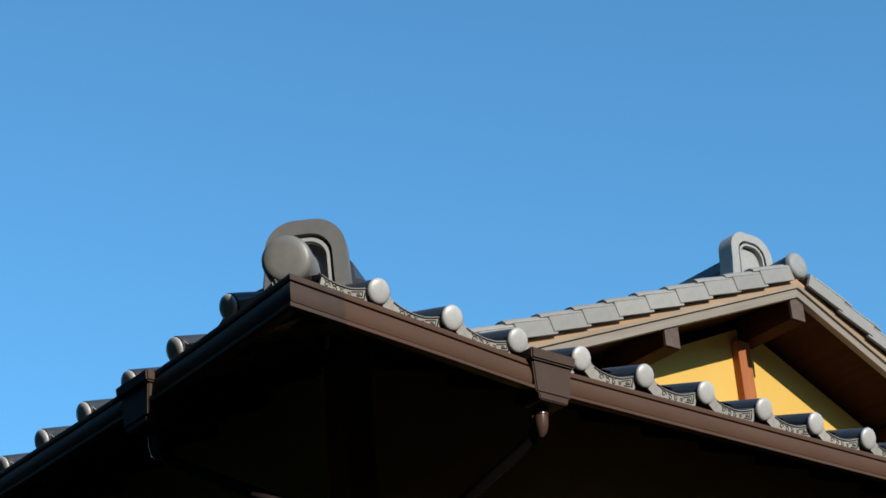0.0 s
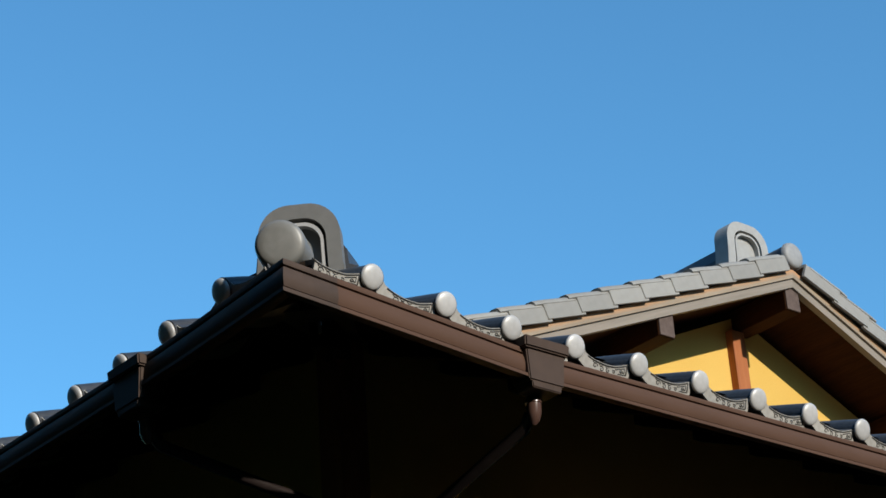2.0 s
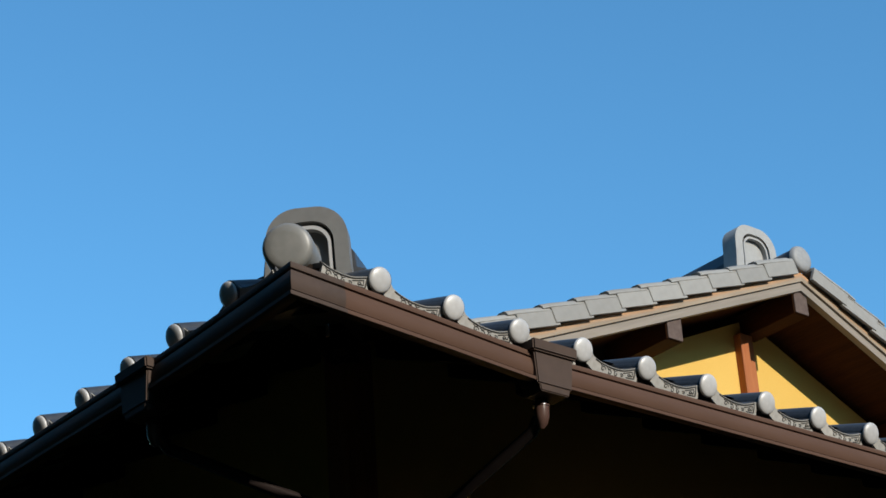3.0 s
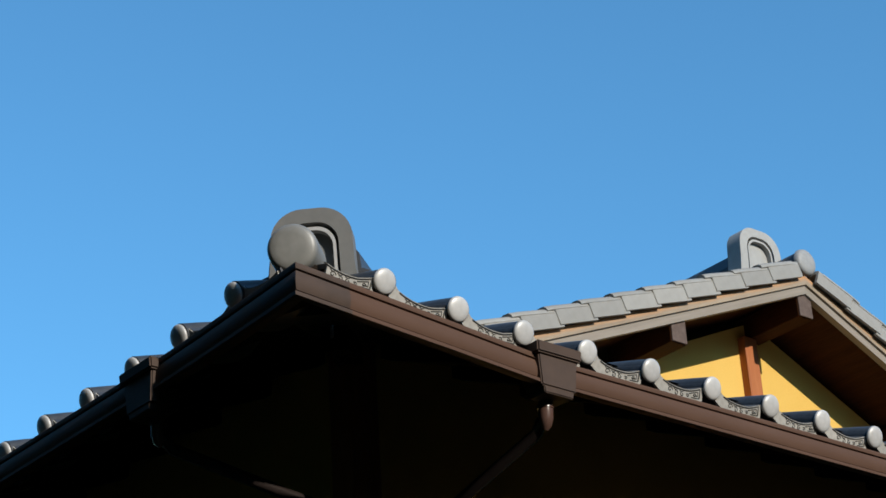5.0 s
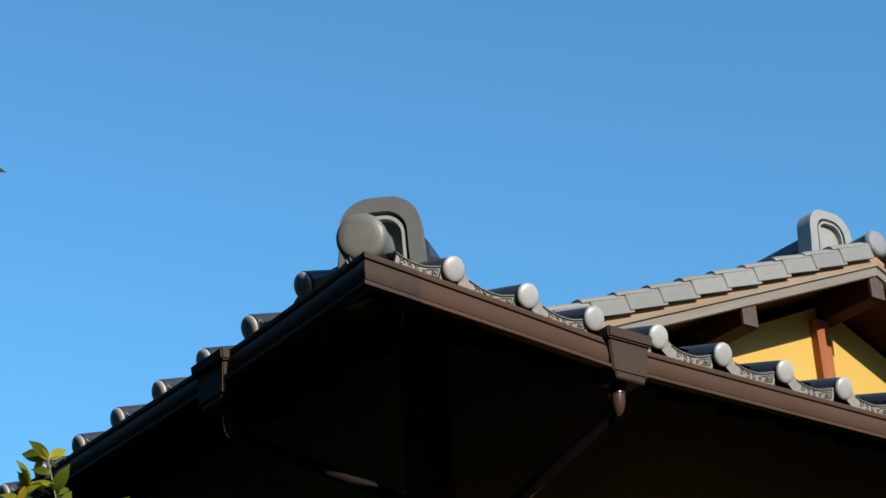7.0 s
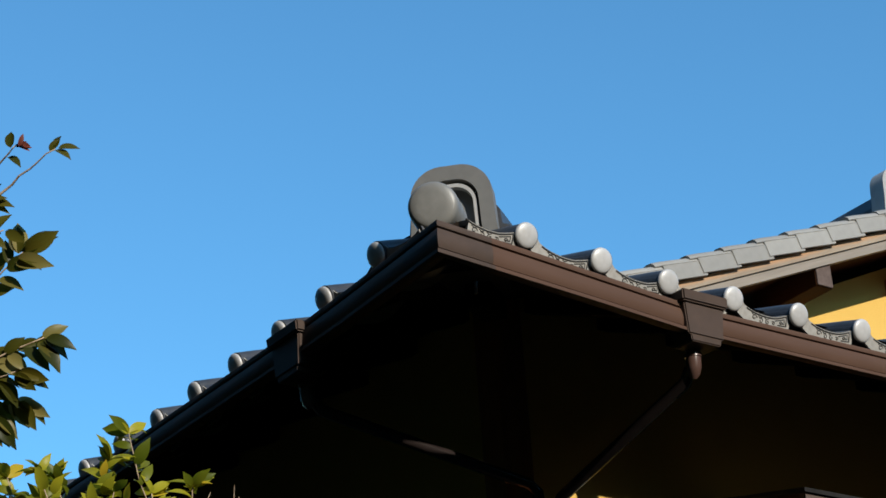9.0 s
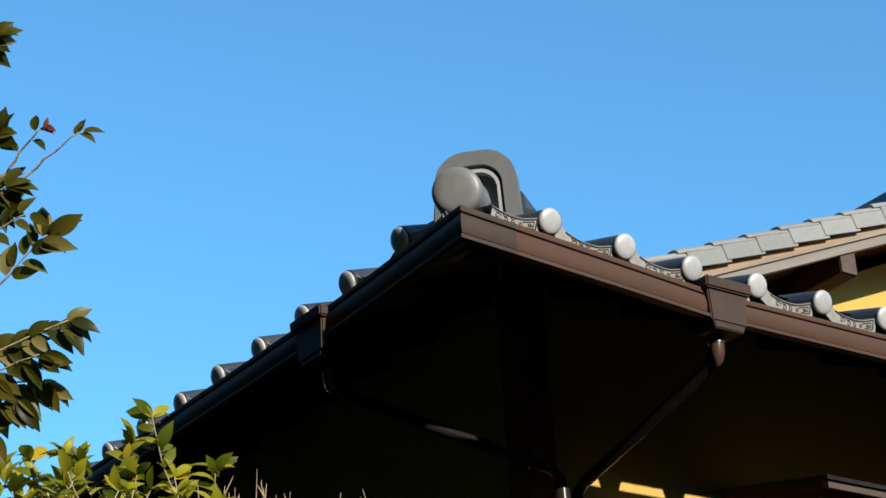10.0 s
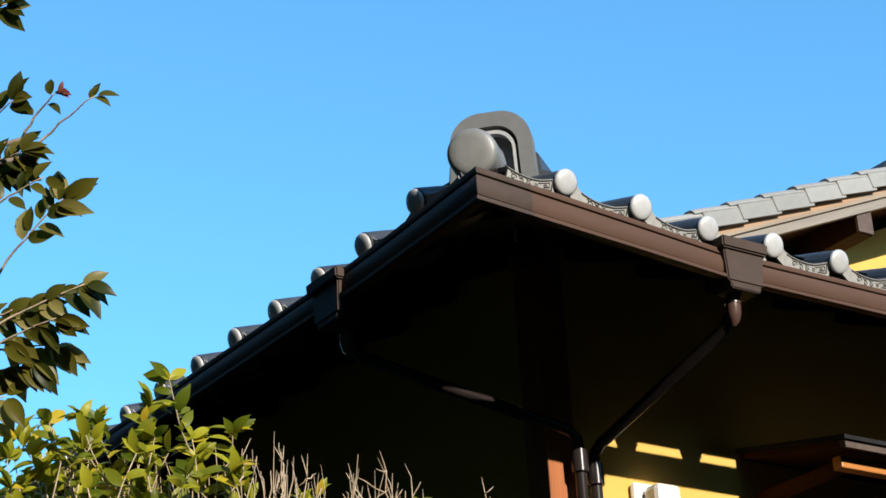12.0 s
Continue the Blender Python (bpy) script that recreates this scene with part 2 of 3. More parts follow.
# ---- ground and walls ----
bm = bmesh.new()
bmesh.ops.create_grid(bm, x_segments=60, y_segments=60, size=400)
for v in bm.verts:
    v.co.z = 0.05 * noise.noise(v.co * 0.05) - 0.03
tagged(part("ground", bm, SOIL), "garden soil, kept dark to cut bounce light", "ground", kind="structure")

tagged(part("wall_south", box(WALL + 0.1, 7.0, WALL, WALL + 0.15, 0, ZE + 0.28), PLASTER), "yellow plastered outer wall under the eave", "wall", kind="structure")
tagged(part("wall_west", box(WALL, WALL + 0.15, WALL + 0.1, 5.6, 0, ZE + 0.28), PLASTER), "yellow plastered outer wall in deep shade", "wall", kind="structure")
tagged(part("corner_post", box(WALL - 0.012, WALL + 0.1, WALL - 0.012, WALL + 0.1, 0, ZE + 0.25, 0.004), WOOD_POST), "reddish brown timber post at the house corner", "post", kind="structure")
tagged(part("wall_east", box(6.85, 7.0, WALL + 0.15, 5.6, 0, ZE + 0.28), PLASTER), "yellow plastered outer wall", "wall", kind="structure")
tagged(part("wall_north", box(WALL, 7.0, 5.6, 5.75, 0, ZE + 0.28), PLASTER), "yellow plastered outer wall", "wall", kind="structure")

# ---- lower roof ----
lower_roof = thing("lower_roof", "hipped lower roof of grey smoked clay tiles", "roof", kind="structure")


def soffit(along_x, length):
    """The sloping board lining under the tiles, from the eave to beyond the wall, following the corner's sweep."""
    bm = bmesh.new()
    n = 40
    rows = []
    for k in range(n + 1):
        s = length * (k / n) ** 1.5
        row = []
        for d, drop in ((0.05, 0.068), (0.4, 0.05), (0.75, 0.05), (1.4, 0.05), (1.4, 0.02), (0.75, 0.02), (0.4, 0.02), (0.05, 0.02)):
            a = max(s, d)
            h = ZE + lift(a) * max(0, 1 - d / 1.5) + d * SLOPE - drop
            row.append(bm.verts.new((a, d, h) if along_x else (d, a, h)))
        rows.append(row)
    m = len(rows[0])
    for r0, r1 in zip(rows, rows[1:]):
        for i in range(m):
            bm.faces.new((r0[i], r0[(i + 1) % m], r1[(i + 1) % m], r1[i]))
    bmesh.ops.remove_doubles(bm, verts=bm.verts, dist=1e-5)
    return bm


part("soffit", soffit(True, EAVE_X), WOOD_SHADED, lower_roof, "board lining coloured dark for the eave's shade")
part("soffit", soffit(False, EAVE_Y), WOOD_SHADED, lower_roof, "board lining coloured dark for the eave's shade")


def rafter(x, y, dx, dy, length):
    h = ZE - 0.055 + 0.1 * SLOPE + lift(max(x, y)) * 0.9
    rise = length * SLOPE
    side = Vector((dy, dx, 0)) * 0.02
    prof = [(-1, -0.045), (1, -0.045), (1, 0), (-1, 0)]
    st = [((x + dx * 0.1, y + dy * 0.1, h), side, (0, 0, 1)), ((x + dx * length, y + dy * length, h + rise - 0.1 * SLOPE), side, (0, 0, 1))]
    return extrude_profile(prof, st)


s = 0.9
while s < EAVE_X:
    part("rafter", rafter(s, 0, 0, 1, 1.0), WOOD_SHADED, lower_roof)
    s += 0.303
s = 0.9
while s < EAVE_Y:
    part("rafter", rafter(0, s, 1, 0, 1.0), WOOD_SHADED, lower_roof)
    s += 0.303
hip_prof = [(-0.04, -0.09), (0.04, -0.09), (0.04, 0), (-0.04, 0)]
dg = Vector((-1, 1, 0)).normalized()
part("hip_rafter", extrude_profile(hip_prof, [((0.5, 0.5, ZE + 0.5 * SLOPE - 0.06), dg, (0, 0, 1)), ((1.2, 1.2, ZE + 1.2 * SLOPE - 0.06), dg, (0, 0, 1))]), WOOD_SHADED, lower_roof)

# the closed underlay behind the eave course
bm = bmesh.new()
top = 2.3
pts = [(0.1, 0.1), (EAVE_X, 0.1), (EAVE_X, top), (top, top), (top, EAVE_Y), (0.1, EAVE_Y)]
vs = [bm.verts.new((x, y, ZE + 0.005 + min(x, y) * SLOPE)) for x, y in pts]
bm.faces.new((vs[0], vs[1], vs[2], vs[3]))
bm.faces.new((vs[0], vs[3], vs[4], vs[5]))
part("roof_deck", bm, WOOD_SHADED, lower_roof, "dark boarded deck under the tiles")


def wave(u):
    """Height of the tile's surface at u along its width, 0 at the round end's centre."""
    a = u / PITCH
    if a < 0.16:
        return 0.036 * max(0.0, math.cos(a / 0.16 * math.pi / 2)) ** 0.8 - 0.002
    b = (a - 0.16) / 0.84
    return -0.002 - 0.026 * max(0.0, math.sin(b * math.pi)) ** 0.8 * (1 - 0.35 * b) + 0.012 * max(0, b - 0.6) / 0.4


def tile_body(length, u0=0.0, clip=None, u1=PITCH + 0.012):
    """One eave tile: a waved sheet with a lip that hangs down at the front."""
    bm = bmesh.new()
    us = [u0 + (u1 - u0) * i / 22 for i in range(23)]
    if u0 == 0:
        us = [-0.038, -0.03, -0.018] + us
    upper, lower = [], []
    for far in (0, 1):
        vv = [far * (length if clip is None else min(length, max(0.016, clip(u)))) for u in us]
        upper.append([bm.verts.new((u, v, wave(abs(u)))) for u, v in zip(us, vv)])
        lower.append([bm.verts.new((u, v, wave(abs(u)) - 0.017)) for u, v in zip(us, vv)])
    for i in range(len(us) - 1):
        bm.faces.new((upper[0][i], upper[0][i + 1], upper[1][i + 1], upper[1][i]))
        bm.faces.new((lower[0][i], lower[1][i], lower[1][i + 1], lower[0][i + 1]))
        bm.faces.new((upper[0][i], lower[0][i], lower[0][i + 1], upper[0][i + 1]))
        bm.faces.new((upper[1][i], upper[1][i + 1], lower[1][i + 1], lower[1][i]))
    for j in (0, len(us) - 1):
        bm.faces.new((upper[0][j], upper[1][j], lower[1][j], lower[0][j]))
    return bm


def front_band(u0=0.02, u1=0.235):
    """The upright band below the tile's front edge: its top follows the wave."""
    bm = bmesh.new()
    us = [u0 + (u1 - u0) * i / 22 for i in range(23)]
    f_top, f_bot, b_top, b_bot = [], [], [], []
    for u in us:
        t = wave(u) - 0.002
        low = min(wave(u) - 0.028, -0.053 + 0.5 * max(0, wave(u) + 0.01))
        f_top.append(bm.verts.new((u, -0.004, t)))
        f_bot.append(bm.verts.new((u, -0.004, low)))
        b_top.append(bm.verts.new((u, 0.006, t)))
        b_bot.append(bm.verts.new((u, 0.006, low)))
    for i in range(len(us) - 1):
        for a, b in ((f_top, f_bot), (b_bot, b_top), (b_top, f_top), (f_bot, b_bot)):
            bm.faces.new((a[i], a[i + 1], b[i + 1], b[i]))
    for j in (0, len(us) - 1):
        bm.faces.new((f_top[j], f_bot[j], b_bot[j], b_top[j]))
    return bm


def scroll():
    """Incised scrollwork on the band, as thin dark inlaid lines: a border under the wave, nested corners and leafy curls."""
    bm = bmesh.new()

    def line(points, r=0.0016):
        tube([(u, -0.0045, h) for u, h in points], r, 5, bm)

    def along(u0, u1, drop, r, n=14):
        line([(u0 + (u1 - u0) * i / n, wave(u0 + (u1 - u0) * i / n) - drop) for i in range(n + 1)], r)

    def curl(u, h, size, turn, start=0.0):
        line([(u + turn * size * (1 - a / 15) * math.cos(start + a * 0.55), h + size * (1 - a / 15) * math.sin(start + a * 0.55) * 0.85) for a in range(13)], 0.0015)
    along(0.058, 0.222, 0.006, 0.0024)
    line([(0.222, wave(0.222) - 0.006), (0.222, -0.044)], 0.0020)
    line([(0.222, -0.044), (0.188, -0.046)], 0.0016)
    along(0.176, 0.214, 0.013, 0.0017, 5)
    line([(0.214, wave(0.214) - 0.013), (0.214, -0.038), (0.196, -0.039)], 0.0017)
    curl(0.200, wave(0.20) - 0.023, 0.0075, 1)
    curl(0.170, wave(0.17) - 0.021, 0.0070, -1, 0.6)
    for k in range(3):
        u = 0.084 + 0.027 * k
        curl(u + 0.008, wave(u + 0.008) - 0.020 - 0.002 * (k % 2), 0.0112 - 0.0012 * k, -1 if k % 2 else 1, 0.9 * k)
        line([(u - 0.004, wave(u - 0.004) - 0.010), (u + 0.004, wave(u + 0.004) - 0.013), (u + 0.013, wave(u + 0.013) - 0.010)], 0.0013)
    return bm


R_DISC = 0.0395
disc_profile = [(0, -0.0265), (0.012, -0.0262), (0.022, -0.0252), (0.030, -0.0235), (0.0355, -0.0210), (0.0383, -0.0185), (R_DISC, -0.0155), (R_DISC, -0.0115), (0.0385, -0.0100), (0.03, -0.0095)]
disc = lathe([(r * 0.96, y * 0.9) for r, y in disc_profile])
bmesh.ops.translate(disc, verts=disc.verts, vec=(-0.006, 0, -0.002))
ME_DISC = smooth_angle(mesh_of(disc, DISC, "round_end"), 50)
ME_BODY = smooth_angle(mesh_of(tile_body(0.30), TILE, "tile_body"), 40)
ME_LAST = smooth_angle(mesh_of(tile_body(0.30, 0.0, lambda u: 0.27 - u, 0.20), TILE, "tile_body"), 40)
ME_CUT = smooth_angle(mesh_of(tile_body(0.30, 0.07, lambda u: u - 0.02), TILE, "tile_body"), 40)
ME_LAST_BAND = smooth_angle(mesh_of(front_band(0.02, 0.19), BAND, "front_band"), 40)
ME_CUT_BAND = smooth_angle(mesh_of(front_band(0.07), BAND, "front_band"), 40)
ME_BAND = smooth_angle(mesh_of(front_band(), BAND, "front_band"), 40)
ME_SCROLL = mesh_of(scroll(), INCISED, "scrollwork", True)
ME_ROLL = smooth_angle(mesh_of(lathe([(0.0, -0.010), (0.0365, -0.010), (0.0365, 0.06), (0.035, 0.20), (0, 0.20)]), TILE, "roll"), 50)


ME_LIGHT_STOP = mesh_of(slab([(-0.030, -0.108), (0.040, -0.108), (0.075, -0.020), (-0.055, -0.020)], 0.012, 0.030), TILE, "eave_stop")


def eave_tile(m, last=False):
    body = part("eave_tile", ME_LAST if last else ME_BODY, None, lower_roof, at=m)
    part("front_band", ME_LAST_BAND if last else ME_BAND, None, body, "lighter grey clay band")
    part("round_end", ME_DISC, None, body, "silvery domed round tile end")
    part("roll", ME_ROLL, None, body, "dark smoked clay roll")
    part("eave_stop", ME_LIGHT_STOP, None, body, "added stop under the roll, blocking sun to the wall")
    if not last:
        part("scrollwork", ME_SCROLL, None, body, "incised arabesque")
    return body


def tile_courses(along_x, length):
    """The waved tile courses up one slope, each lapping over the one below, as far as the hip."""
    verts, faces = [], []
    d = 0.27
    while d < top - 0.05:
        far = min(d + 0.25, top)
        n = int((length - d) / PITCH * 12)
        first = len(verts)
        for k in range(n + 1):
            a = d + PITCH * k / 12
            h = wave(((a - 0.302) % PITCH))
            b = max(a, far)
            for aa, dd, z in ((a, d, 0.012), (a, d, 0.030), (b if b > a else a, far, 0.014)):
                height = ZE + dd * SLOPE + h + z
                verts.append((aa, dd, height) if along_x else (dd, aa, height))
        for k in range(n):
            q = first + 3 * k
            faces += [(q, q + 3, q + 4, q + 1), (q + 1, q + 4, q + 5, q + 2)]
        d += 0.235
    me = bpy.data.meshes.new("tile_field")
    me.from_pydata(verts, [], faces)
    me.materials.append(ONI)
    return me


for along_x, length in ((True, EAVE_X), (False, EAVE_Y)):
    tagged(part("tile_field", tile_courses(along_x, length), None, lower_roof, "waved grey smoked clay tiles in lapped courses"), kind="stuff")

TIP = math.degrees(math.atan(SLOPE)) * 0.75
right_places = [0.302, 0.567, 0.820, 1.075, 1.343, 1.615, 1.890, 2.142]
left_places = [0.290, 0.570, 0.825, 1.091, 1.350, 1.607]
while right_places[-1] < EAVE_X - 0.3:
    right_places.append(right_places[-1] + PITCH)
while left_places[-1] < EAVE_Y - 0.2:
    left_places.append(left_places[-1] + PITCH)
for x in right_places:
    eave_tile(pose(x, random.uniform(-0.003, 0.003), ZE + lift(x) + random.uniform(-0.002, 0.002), TIP, -math.degrees(lift(x - 0.1) - lift(x + 0.1)) * -4, random.uniform(-0.8, 0.8)))
for y in left_places:
    eave_tile(pose(0, y, ZE + lift(y), 0, 0, -90) @ pose(random.uniform(-0.003, 0.003), 0, random.uniform(-0.002, 0.002), TIP, -math.degrees(lift(y - 0.1) - lift(y + 0.1)) * 4, random.uniform(-0.8, 0.8)), y == left_places[0])
# the cut corner tile between the hip's end and the first full tile
corner_tile = part("corner_tile", ME_CUT, None, lower_roof, at=pose(0.302 - PITCH, 0.0, ZE + LIFT * 0.9, TIP, 4, 0))
part("front_band", ME_CUT_BAND, None, corner_tile, "lighter grey clay band")
part("scrollwork", ME_SCROLL, None, corner_tile, "incised arabesque")

# ---- hip ridge ----
hip = thing("hip_ridge", "grey clay hip ridge with an arched end ornament", "roof ridge", at=pose(0.045, 0.07, ZE + 0.1, 0, 0, -45))
HS = SLOPE / math.sqrt(2)
end = part("ridge_end_disc", smooth_angle(mesh_of(lathe([(0, -0.03), (0.04, -0.0295), (0.058, -0.0275), (0.067, -0.022), (0.071, -0.014), (0.072, 0.0), (0.072, 0.15), (0.062, 0.155), (0.062, 0.45)], 40), ONI_HIP, "ridge_end_disc"), 50), None, hip, "large silvery round clay end", at=pose(-0.005, 0, -0.002, 10))


def arch(width, height, top_r, depth, y, n=10):
    """An arched slab's outline in x, z: upright sides, flaring out a little at the foot, and a rounded top."""
    w = width / 2
    pts = [(-w * 1.08, 0), (-w, height * 0.35), (-w * 0.97, height - top_r)]
    for k in range(1, n):
        a = math.pi - math.pi / 2 * k / n
        pts.append((-w * 0.97 + top_r + top_r * math.cos(a), height - top_r + top_r * math.sin(a)))
    pts.append((-w * 0.97 + top_r, height))
    return pts + [(-x, z) for x, z in reversed(pts)]


def ring(bm, outer, inner, y0, y1):
    """A slab frame between two outlines of equal count, y0 at the front."""
    o0, o1 = [[bm.verts.new((x, y, z)) for x, z in outer] for y in (y0, y1)]
    i0, i1 = [[bm.verts.new((x, y, z)) for x, z in inner] for y in (y0, y1)]
    n = len(outer)
    for i in range(n - 1):
        bm.faces.new((o0[i], o0[i + 1], i0[i + 1], i0[i]))
        bm.faces.new((o1[i], i1[i], i1[i + 1], o1[i + 1]))
        bm.faces.new((o0[i], o1[i], o1[i + 1], o0[i + 1]))
        bm.faces.new((i0[i], i0[i + 1], i1[i + 1], i1[i]))
    for j in (0, n - 1):
        bm.faces.new((o0[j], i0[j], i1[j], o1[j]))
    return bm


def ornament(parent, m, width, height, depth, top_r, clay, bead_clay):
    """An arched ridge-end tile: a broad rim, a dark groove, a light bead and a recessed field."""
    o = arch(width, height, top_r, depth, 0)
    a = arch(width * 0.66, height * 0.835, top_r * 0.70, depth, 0)
    c = arch(width * 0.59, height * 0.79, top_r * 0.63, depth, 0)
    d = arch(width * 0.52, height * 0.75, top_r * 0.56, depth, 0)
    rim = ring(bmesh.new(), o, a, 0.0, depth)
    bmesh.ops.bevel(rim, geom=[e for e in rim.edges if all(abs(v.co.y) < 1e-6 for v in e.verts) and e.calc_face_angle(0) > 0.5], offset=0.006, segments=2, affect="EDGES")
    body = part("ornament", smooth_angle(mesh_of(rim, clay, "ornament"), 40), None, parent, "arched grey clay ornament", at=m)
    part("bead", smooth_angle(mesh_of(ring(bmesh.new(), c, d, 0.004, depth * 0.6), bead_clay, "bead"), 40), None, body, "pale raised bead")
    part("groove", ring(bmesh.new(), a, c, 0.03, depth * 0.7), INCISED, body, "dark groove")
    part("field", slab(d, 0.03, depth * 0.9), clay, body)
    return body


ornament(hip, pose(0.004, 0.31, 0.0, 4), 0.252, 0.278, 0.07, 0.095, ONI, DISC)
# the ridge behind: stacked flat courses and a rounded capping
bm = extrude_profile([(-0.20, -0.08), (0.20, -0.08), (0.195, -0.02), (0.17, 0.0), (0.165, 0.05), (0.14, 0.06), (0.135, 0.11), (0.10, 0.16), (0.0, 0.185), (-0.10, 0.16), (-0.135, 0.11), (-0.14, 0.06), (-0.165, 0.05), (-0.17, 0.0), (-0.195, -0.02)],
                     [((0, 0.38, 0.05), (1, 0, 0), (0, 0, 1)), ((0, 2.9, 0.05 + 2.5 * HS), (1, 0, 0), (0, 0, 1))])
part("ridge_body", bm, TILE, hip)

# ---- gutters ----
GF = -0.02            # plane of the gutter's face
face_profile = [(0.004, -0.001), (0.0115, 0.0005), (0.0115, 0.0095), (0.003, 0.0110), (-0.008, 0.0135)]
face_profile += [(0.001 + 0.0055 * math.sin(math.pi * k / 9) ** 0.8, 0.0165 + 0.0450 * k / 9) for k in range(10)]
face_profile += [(-0.005, 0.0625), (-0.005, 0.0650), (0.003, 0.0665), (0.0045, 0.073), (0.003, 0.080), (-0.010, 0.080), (-0.012, 0.016), (-0.07, 0.036), (-0.072, 0.046), (-0.076, 0.046), (-0.074, 0.030), (-0.02, 0.004)]


def gutter_run(along_x, stations, rims, depths, vinyl=GUTTER):
    """A length of gutter through stations along the eave, by the height of its rim and its depth at each; mitred at the corner."""
    ends = []
    for s, z, h in zip(stations, rims, depths):
        o = (s, GF, z - h) if along_x else (GF, s, z - h)
        square = (0, -1, 0) if along_x else (-1, 0, 0)
        ends.append((o, (-1, -1, 0) if s == GF else square, (0, 0, h / 0.080)))
    return smooth_angle(mesh_of(extrude_profile(face_profile, ends), vinyl, "trough"), 30)


gutter = thing("eave_gutter", "brown vinyl box gutter along the eave", "gutter", "eave gutters")
part("trough", gutter_run(True, [0.16, 0.50, 0.86], [4.0556, 4.0296, 4.0006], [0.101, 0.096, 0.0925]), None, gutter)
part("trough", gutter_run(True, [0.97, 2.2, 4.5, EAVE_X], [3.9976, 3.9996, 4.0046, 4.0106], [0.09, 0.09, 0.09, 0.09]), None, gutter)
part("corner_joint", gutter_run(True, [GF, 0.16], [4.0700, 4.0561], [0.103, 0.101], GUTTER_JOINT), None, gutter, "faded mitred corner piece")
gutter = thing("eave_gutter", "brown vinyl box gutter in shade along the side eave", "gutter", "eave gutters")
part("trough", gutter_run(False, [0.14, 0.45, 0.70], [4.0616, 4.0476, 4.0406], [0.101, 0.097, 0.094]), None, gutter)
part("trough", gutter_run(False, [0.80, 2.2, EAVE_Y], [4.0406, 4.0436, 4.0456], [0.092, 0.09, 0.09]), None, gutter)
part("corner_joint", gutter_run(False, [GF, 0.14], [4.0700, 4.0616], [0.103, 0.101], GUTTER_JOINT), None, gutter, "faded mitred corner piece")


hanger = part("hanger", box(0.190, 0.194, 0.10, 0.112, 3.945, 3.982), METAL_HANGER, gutter, "galvanised gutter hanger")


def collector(m, w=0.15):
    """A rain collector: a lidded box that narrows to a foot plate and a round outlet."""
    c = thing("rain_collector", "brown vinyl rain collector box on the gutter", "rain collector", "rain collectors", at=m)
    h = w / 2

    def tapered(z0, z1, w0, w1, d0, d1, bevel):
        bm = bmesh.new()
        r = bmesh.ops.create_cube(bm, size=1)
        for v in bm.verts:
            up = v.co.z > 0
            ww, dd = (w1, d1) if up else (w0, d0)
            v.co = Vector((ww * (1 if v.co.x > 0 else -1), (0.075 if up else 0.045) if v.co.y > 0 else -dd, z1 if up else z0))
        bmesh.ops.bevel(bm, geom=list(bm.edges), offset=bevel, segments=2, affect="EDGES")
        return bm
    part("lid", tapered(-0.002, 0.034, h + 0.012, h + 0.014, 0.046, 0.050, 0.005), GUTTER_JOINT, c)
    part("box", tapered(-0.101, -0.002, h - 0.007, h + 0.002, 0.032, 0.036, 0.004), GUTTER_JOINT, c)
    part("foot_plate", tapered(-0.121, -0.101, h * 0.74, h * 0.80, 0.029, 0.031, 0.003), GUTTER_JOINT, c)
    bm = tube([(0, 0.036, -0.11), (0, 0.036, -0.130), (0, 0.036, -0.131), (0, 0.036, -0.142), (0, 0.036, -0.143), (0, 0.037, -0.172), (0, 0.040, -0.192), (0, 0.046, -0.204)], [0.02, 0.02, 0.0255, 0.0255, 0.023, 0.022, 0.0175, 0.010], 20)
    part("outlet", smooth_angle(mesh_of(bm, OUTLET, "outlet")), None, c, "glossy dark brown outlet")
    return c


collector(pose(0.916, -0.005, 4.0, 0, 0, 0))
collector(pose(-0.005, 0.752, 4.01, 0, 0, -90))


def downpipe(points, label):
    d = thing("downpipe", label, "downpipe", "downpipes")
    part("pipe", smooth_angle(mesh_of(tube(points, 0.019, 18), PIPE, "pipe"), 60), None, d)
    x, y, z = points[-1]
    for h in (z + 3.3, z + 1.6):
        part("bracket", tube([(x, y, h - 0.012), (x, y, h + 0.012)], 0.026, 16), METAL_DARK, d)
    sx, sy, sz = points[-2]
    part("socket", smooth_angle(mesh_of(tube([(sx, sy, sz - 0.062), (sx, sy, sz - 0.060), (sx, sy, sz + 0.010), (sx, sy, sz + 0.012)], [0.025, 0.027, 0.027, 0.025], 18), PIPE, "socket"), 40), None, d)
    return d


downpipe([(0.916, 0.048, 3.83), (0.914, 0.075, 3.795), (0.890, 0.66, 3.625), (0.888, 0.695, 3.60), (0.888, 0.70, 3.56), (0.888, 0.70, 0.05)], "glossy dark brown downpipe slanting from the collector to the wall")
downpipe([(0.048, 0.752, 3.84), (0.075, 0.75, 3.805), (0.78, 0.685, 3.66), (0.815, 0.685, 3.635), (0.822, 0.69, 3.59), (0.822, 0.69, 0.05)], "glossy dark brown downpipe crossing to the house corner")

# ---- upper house with its gable ----
upper_wall = tagged(part("wall_gable", slab([(2.45 - GABLE_X, -1.6), (1.95 + 0.2, -1.6), (1.95 + 0.2, -0.98), (0, -0.02), (2.45 - GABLE_X, -0.88)], 0, 0.15), PLASTER, at=pose(GABLE_X, GABLE_WALL, 5.83)), "yellow plastered gable wall, half in the verge's shade", "wall", kind="structure")
